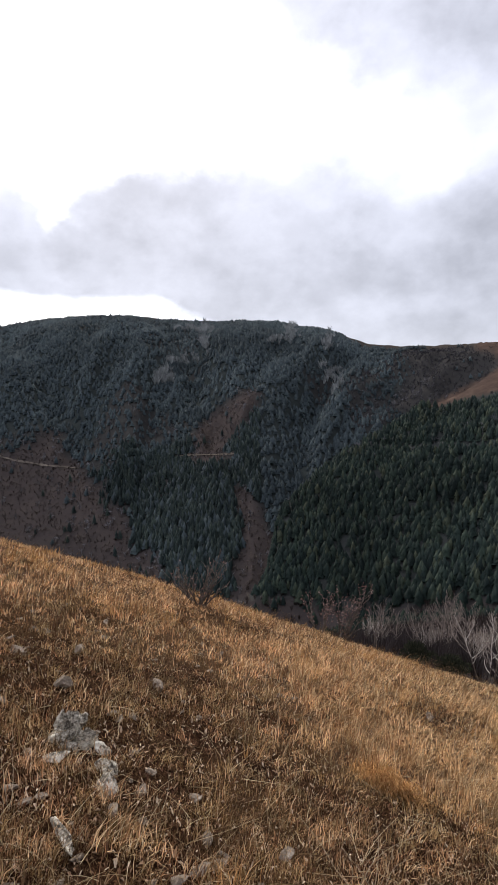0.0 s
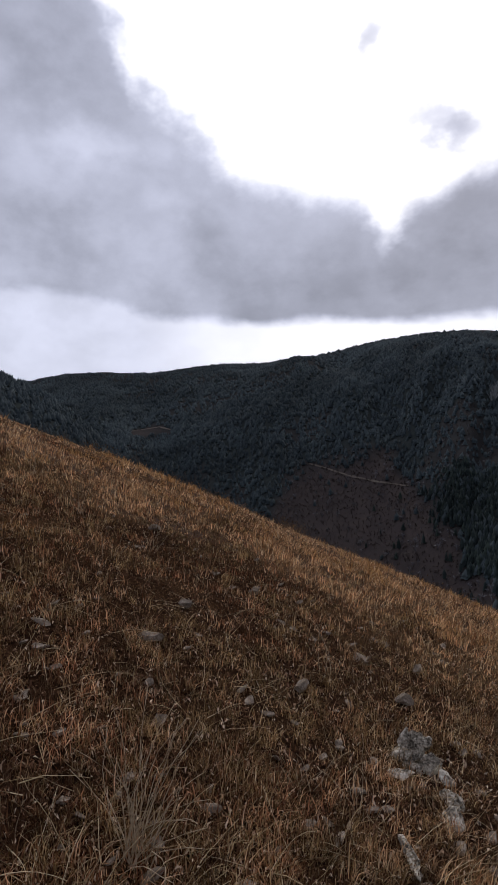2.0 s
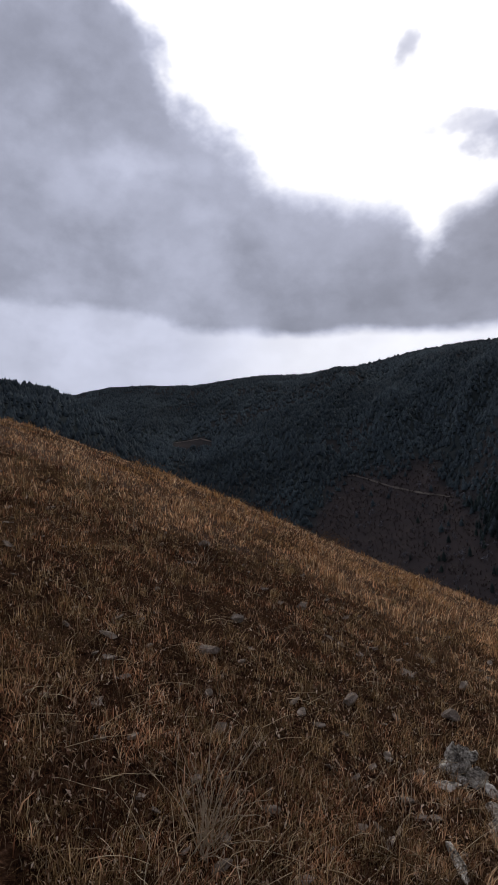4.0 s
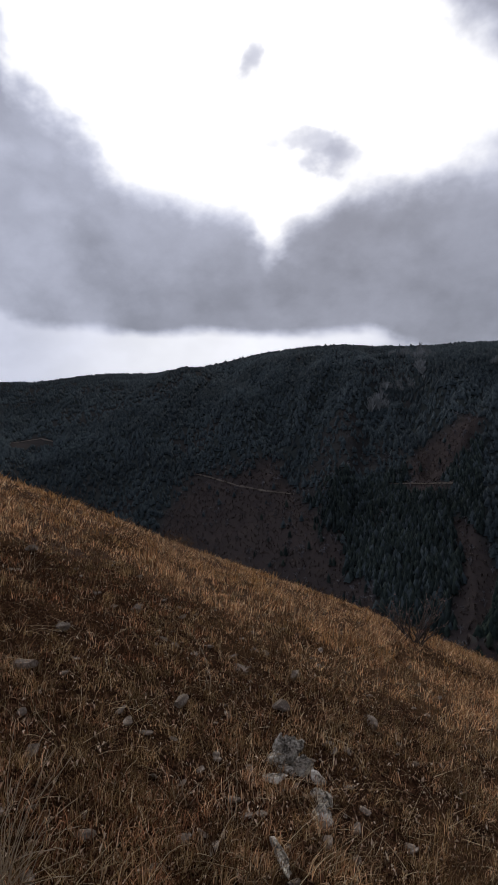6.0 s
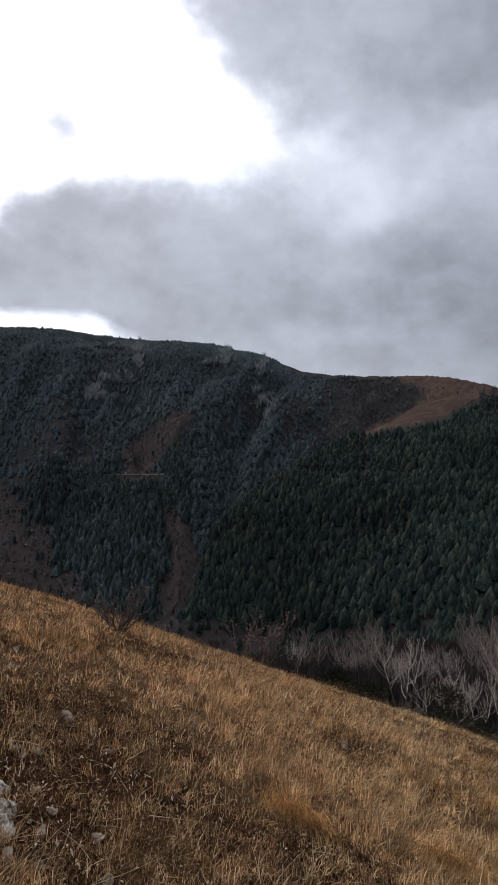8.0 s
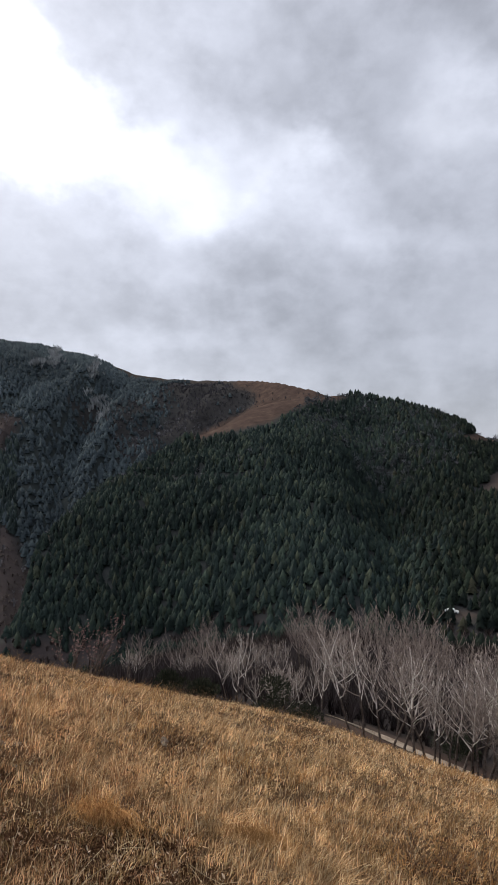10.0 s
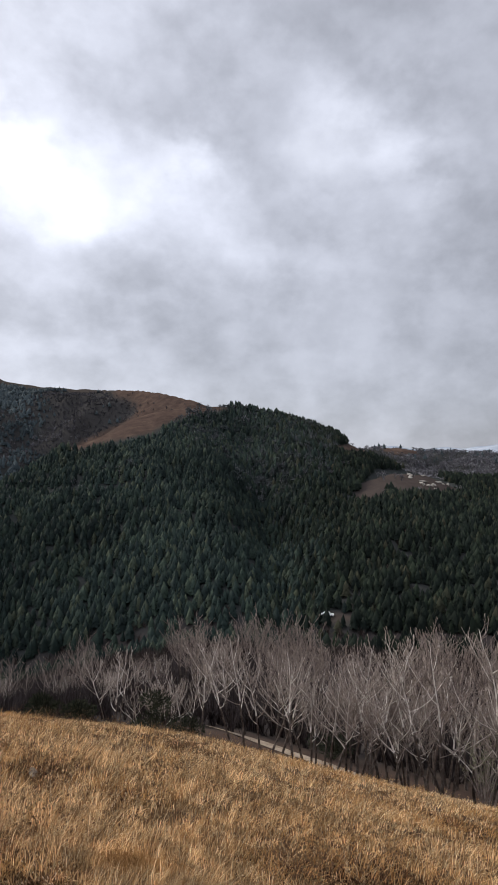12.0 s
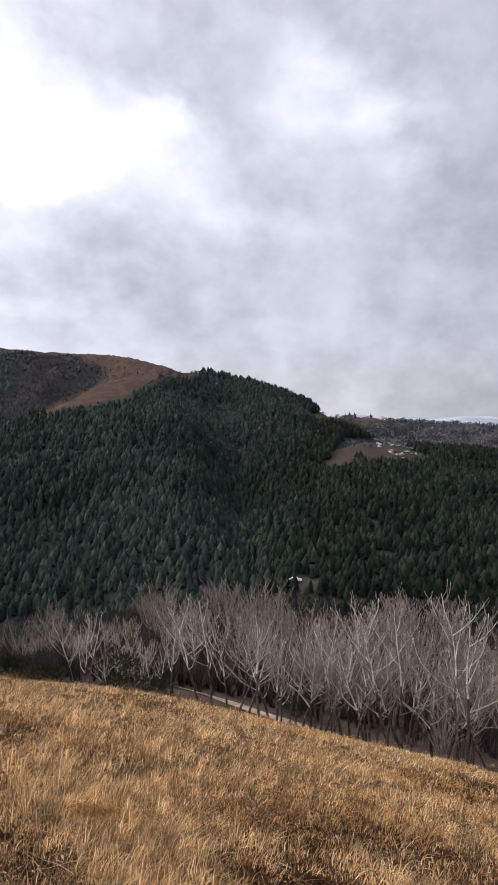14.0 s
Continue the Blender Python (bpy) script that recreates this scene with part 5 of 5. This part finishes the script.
blades("old_grass", x, y, 8, 0.05 + 0.085 * rng.uniform(0, 1, len(r)), np.maximum(0.0018, r * 0.00052), np.full(len(r), 0.03), (0.12, -0.05), DULL, 32, "short dull brown old grass between stones")

r, a, x, y, rng = meadow(9000, 41, 2.0, 26, -66, 62, 0.8)
keep = fbm(x / 1.4, y / 1.4, 53) + 0.4 * fbm(x / 0.5, y / 0.5, 55) > 0.16
r, a, x, y = (v[keep] for v in (r, a, x, y))
blades("russet_grass", x, y, 10, 0.10 + 0.12 * rng.uniform(0, 1, len(r)), np.maximum(0.0017, r * 0.0005), np.full(len(r), 0.045), (0.25, -0.1), RUSSET, 42, "patches of russet dry grass in the meadow")

r, a, x, y, rng = meadow(3000, 71, 1.5, 9, -62, 62, 0.9)
keep = rng.uniform(0, 1, len(r)) < 1.0 - 0.65 * lushness(x, y, r, a)
r, a, x, y = (v[keep] for v in (r, a, x, y))
blades("fine_tufts", x, y, 15, 0.035 + 0.06 * rng.uniform(0, 1, len(r)) ** 2, np.maximum(0.0011, r * 0.00032), np.full(len(r), 0.018), (0.05, -0.03), DULL, 72, "fine radiating tufts of withered grass")

r, a, x, y, rng = meadow(1300, 95, 0.8, 15, 62, 294, 0.9)
blades("upper_meadow_grass", x, y, 7, 0.06 + 0.08 * rng.uniform(0, 1, len(r)), np.full(len(r), 0.004), np.full(len(r), 0.05) + 0.004 * r, (0.2, -0.08), DULL, 96, "sparse dry grass on the slope above")

# tufts pressed round the foot of the larger stones
rng = np.random.RandomState(3)
ring = [(-0.93, 3.05, 0.21), (-0.95, 2.78, 0.09), (-0.71, 2.80, 0.12), (-0.72, 2.18, 0.12), (-1.65, 4.16, 0.1), (-2.27, 2.53, 0.1), (-0.71, 4.28, 0.12)]
x = np.concatenate([cx + rr * rng.normal(0, 0.8, 34) for cx, cy, rr in ring])
y = np.concatenate([cy - 0.3 * rr + rr * rng.normal(0, 0.6, 34) for cx, cy, rr in ring])
blades("stone_edge_grass", x, y, 9, rng.uniform(0.05, 0.12, len(x)), np.full(len(x), 0.0018), np.full(len(x), 0.025), (0.1, -0.1), DULL, 62, "thin brown grass round the foot of stones")


def tussock(seed, length, depth, height, count, mat, label, az, r, turn):
    """A long soft hump of fine grass combed one way."""
    rng = np.random.RandomState(seed)
    ob = new("grass_tussock")
    for name, k0, m in (("grass_hump", count, mat), ("thatch", count // 3, DULL)):
        s = Shape()
        for _ in range(k0):
            u, v = rng.normal(0, 0.42), rng.normal(0, 0.4)
            p = Vector((u * length, v * depth, -0.04))
            h = height * rng.uniform(0.5, 1.1) * math.exp(-0.5 * u * u) * (0.6 if name == "thatch" else 1.0)
            d = Vector((0.35 * height + rng.normal(0, 0.04), -0.45 * height + rng.normal(0, 0.05), h))
            wv = Vector((rng.normal(), rng.normal(), 0)).normalized() * 0.0022
            mid = p + d * 0.55 + Vector((0, 0, h * 0.16))
            b = s.n
            s.v += [tuple(p - wv), tuple(p + wv), tuple(mid + wv * 0.8), tuple(mid - wv * 0.8), tuple(p + d + Vector((0.03, -0.05, -0.02)))]
            s.f += [(b, b + 1, b + 2), (b, b + 2, b + 3), (b + 3, b + 2, b + 4)]
            s.n += 5
        tagged(part(name, s.mesh(name, m), ob), kind="stuff")
    set_at(ob, az, r, turn)
    return tagged(ob, label, "grass", "soft grass tussocks")


tussock(1, 0.34, 0.13, 0.20, 1900, RUSSET, "soft orange-brown tussock of fine dry grass", -11.6, 3.95, radians(-38))
tussock(2, 0.42, 0.13, 0.17, 1900, RUSSET, "long orange-brown tussock of fine dry grass", -25.5, 4.25, radians(-40))
tussock(3, 0.2, 0.12, 0.14, 800, STRAW, "pale straw tussock of fine dry grass", -21.0, 5.2, radians(-30))


def stalk_clump(seed, count, height, label, az, r, mat, thick=0.0021):
    rng = np.random.RandomState(seed)
    ob = new("grass_clump")
    for _ in range(count):
        s = Shape()
        d = Vector((rng.normal(0.12, 0.30), rng.normal(0, 0.25), 1)).normalized()
        pts, rad = limb(rng, (rng.normal(0, 0.03), rng.normal(0, 0.03), -0.03), d, height * rng.uniform(0.5, 1.1), thick, -0.9 * rng.uniform(0.2, 1.0), 7)
        s.tube(pts, [max(x_, thick * 0.5) for x_ in rad], 4)
        part("stalk", s.mesh("stalk", mat), ob)
    set_at(ob, az, r)
    return tagged(ob, label, "grass", "tall dry grass stalks")


STALK = rough_material("dry_stalk", (0.27, 0.20, 0.13), (0.42, 0.33, 0.22), (0.58, 0.48, 0.35), 20.0)
STALK_DARK = rough_material("dark_dry_stalk", (0.05, 0.036, 0.027), (0.09, 0.066, 0.05), (0.15, 0.115, 0.09), 20.0)
stalk_clump(1, 34, 0.52, "clump of tall thin dry grass stalks", 44.3, 1.92, STALK)
rng = np.random.RandomState(77)
for k in range(26):
    stalk_clump(100 + k, int(rng.randint(4, 9)), rng.uniform(0.25, 0.5), "few tall thin dry grass stalks", rng.uniform(-58, 56), rng.uniform(2.2, 7.5), STALK)
for az_, r_, h_ in ((18.4, 9.6, 0.6), (21.9, 11.0, 0.55), (24.0, 12, 0.4), (9.0, 13.5, 0.4)):
    stalk_clump(int(az_ * 10), 2, h_, "dark dead weed stem standing in the grass", az_, r_, STALK_DARK, 0.006)
for k in range(22):
    stalk_clump(300 + k, 4, rng.uniform(0.25, 0.45), "dark dead weed stems on the brow", rng.uniform(34, 52), rng.uniform(12.5, 16.5), STALK_DARK, 0.005)


def withered_weeds():
    """Low clumps of small dark leaves all over the meadow."""
    rng = np.random.RandomState(5)
    places = [(-29.6, 8.2), (-16.9, 6.4), (-34.4, 7.2), (-10.9, 5.4), (-31, 8.6), (-35.5, 7.8), (-19, 7.0)]
    places += [(rng.uniform(-62, -6), 4.6 + 14 * rng.uniform() ** 1.3) for _ in range(110)] + [(rng.uniform(-5, 50), rng.uniform(4, 15)) for _ in range(50)]
    s = Shape()
    for az_, r_ in places:
        x_, y_, z_ = on_ground(az_, r_)
        size = rng.uniform(0.6, 1.5)
        for k in range(int(150 * size)):
            a_, e_ = rng.uniform(0, 6.28), rng.uniform(0.2, 1.3)
            d = Vector((math.cos(a_) * math.cos(e_), math.sin(a_) * math.cos(e_), math.sin(e_)))
            ox, oy = rng.normal(0, 0.11) * size, rng.normal(0, 0.08) * size
            p = Vector((x_ + ox, y_ + oy, z_ + 0.03 + 0.365 * (0.309 * oy - 0.951 * ox) * 0.9)) + d * rng.uniform(0.0, 0.20) * size
            ln = rng.uniform(0.012, 0.035)
            s.leaf(p, d * ln, d.orthogonal().normalized() * ln * 0.3)
    ob = new("withered_weeds", s.mesh("withered_weeds", WEED))
    return tagged(ob, "low dark brown withered weeds in the grass", "weeds", kind="stuff")


withered_weeds()


def leaf_litter(n, seed, small, large):
    r, a, x, y, rng = meadow(n, seed, 1.5, 11, -40, 62, 0.8)
    keep = rng.uniform(0, 1, n) < 1.05 - 0.8 * lushness(x, y, r, a)
    x, y, r = x[keep], y[keep], r[keep]
    m = len(x)
    z = terrain(x, y)
    t = rng.uniform(0, 6.28, m)
    ln = rng.uniform(small, large, m)
    wd = ln * rng.uniform(0.2, 0.6, m)
    cx, cy, curl = np.cos(t), np.sin(t), rng.uniform(0.1, 0.8, m) * ln
    tip = rng.normal(0.5, 0.7, m) * ln
    P = np.empty((m, 4, 3))
    P[:, 0] = np.stack([x - cx * ln, y - cy * ln, z + 0.008 - tip], -1)
    P[:, 1] = np.stack([x - cy * wd, y + cx * wd, z + 0.008 + curl], -1)
    P[:, 2] = np.stack([x + cx * ln, y + cy * ln, z + 0.008 + tip], -1)
    P[:, 3] = np.stack([x + cy * wd, y - cx * wd, z + 0.010 + curl], -1)
    F = np.array([(0, 2, 1), (0, 3, 2)])
    faces = (F[None] + (np.arange(m) * 4)[:, None, None]).reshape(-1, 3)
    ob = new("leaf_litter", quick_mesh("leaf_litter", P.reshape(-1, 3), faces, LITTER))
    return tagged(ob, "dry brown leaf and plant litter on the soil", "litter", kind="stuff")


leaf_litter(36000, 61, 0.004, 0.011)
leaf_litter(12000, 63, 0.006, 0.016)


def fallen_stalks(n, seed):
    """Long pale bents lying and arching over the thin turf."""
    rng = np.random.RandomState(seed)
    s = Shape()
    for _ in range(n):
        a, r = rng.uniform(-62, 60), 1.6 + 8 * rng.uniform() ** 1.4
        x, y, z = on_ground(a, r)
        t = rng.uniform(0, 6.28)
        pts, rad = limb(rng, (0, 0, 0.02), (math.cos(t), math.sin(t), rng.uniform(0.15, 0.7)), rng.uniform(0.07, 0.34), rng.uniform(0.001, 0.0022), -0.8 * rng.uniform(0.3, 1), 5, 0.1)
        pts = [Vector((x, y, z)) + p for p in pts]
        pts = [Vector((p.x, p.y, max(p.z, z + 0.365 * (0.309 * (p.y - y) - 0.951 * (p.x - x)) + 0.012))) for p in pts]
        s.tube(pts, [max(v, 0.0008) for v in rad], 3)
    return tagged(new("fallen_stalks", s.mesh("fallen_stalks", STALK_PALE)), "long pale dry stalks lying over the turf", "grass", kind="stuff")


STALK_PALE = island_material("pale_dry_stalk", [(0.0, (0.28, 0.19, 0.10)), (0.6, (0.50, 0.385, 0.23)), (1.0, (0.78, 0.65, 0.44))], scale=3.0, stain=(0.8, 1.0))
fallen_stalks(2000, 15)

r, a, x, y, rng = meadow(5200, 91, 1.5, 9, -40, 62, 0.9)
keep = (fbm(x / 0.5, y / 0.5, 57) + 0.5 * fbm(x / 0.16, y / 0.16, 58) > -0.10) & (rng.uniform(0, 1, len(r)) < 1.1 - 0.8 * lushness(x, y, r, a))
r, a, x, y = (v[keep] for v in (r, a, x, y))
blades("olive_tufts", x, y, 17, 0.05 + 0.09 * rng.uniform(0, 1, len(r)), np.maximum(0.0012, r * 0.00038), np.full(len(r), 0.024), (0.12, -0.05), OLIVE_STRAW, 92, "soft olive-straw tufts among the stones")
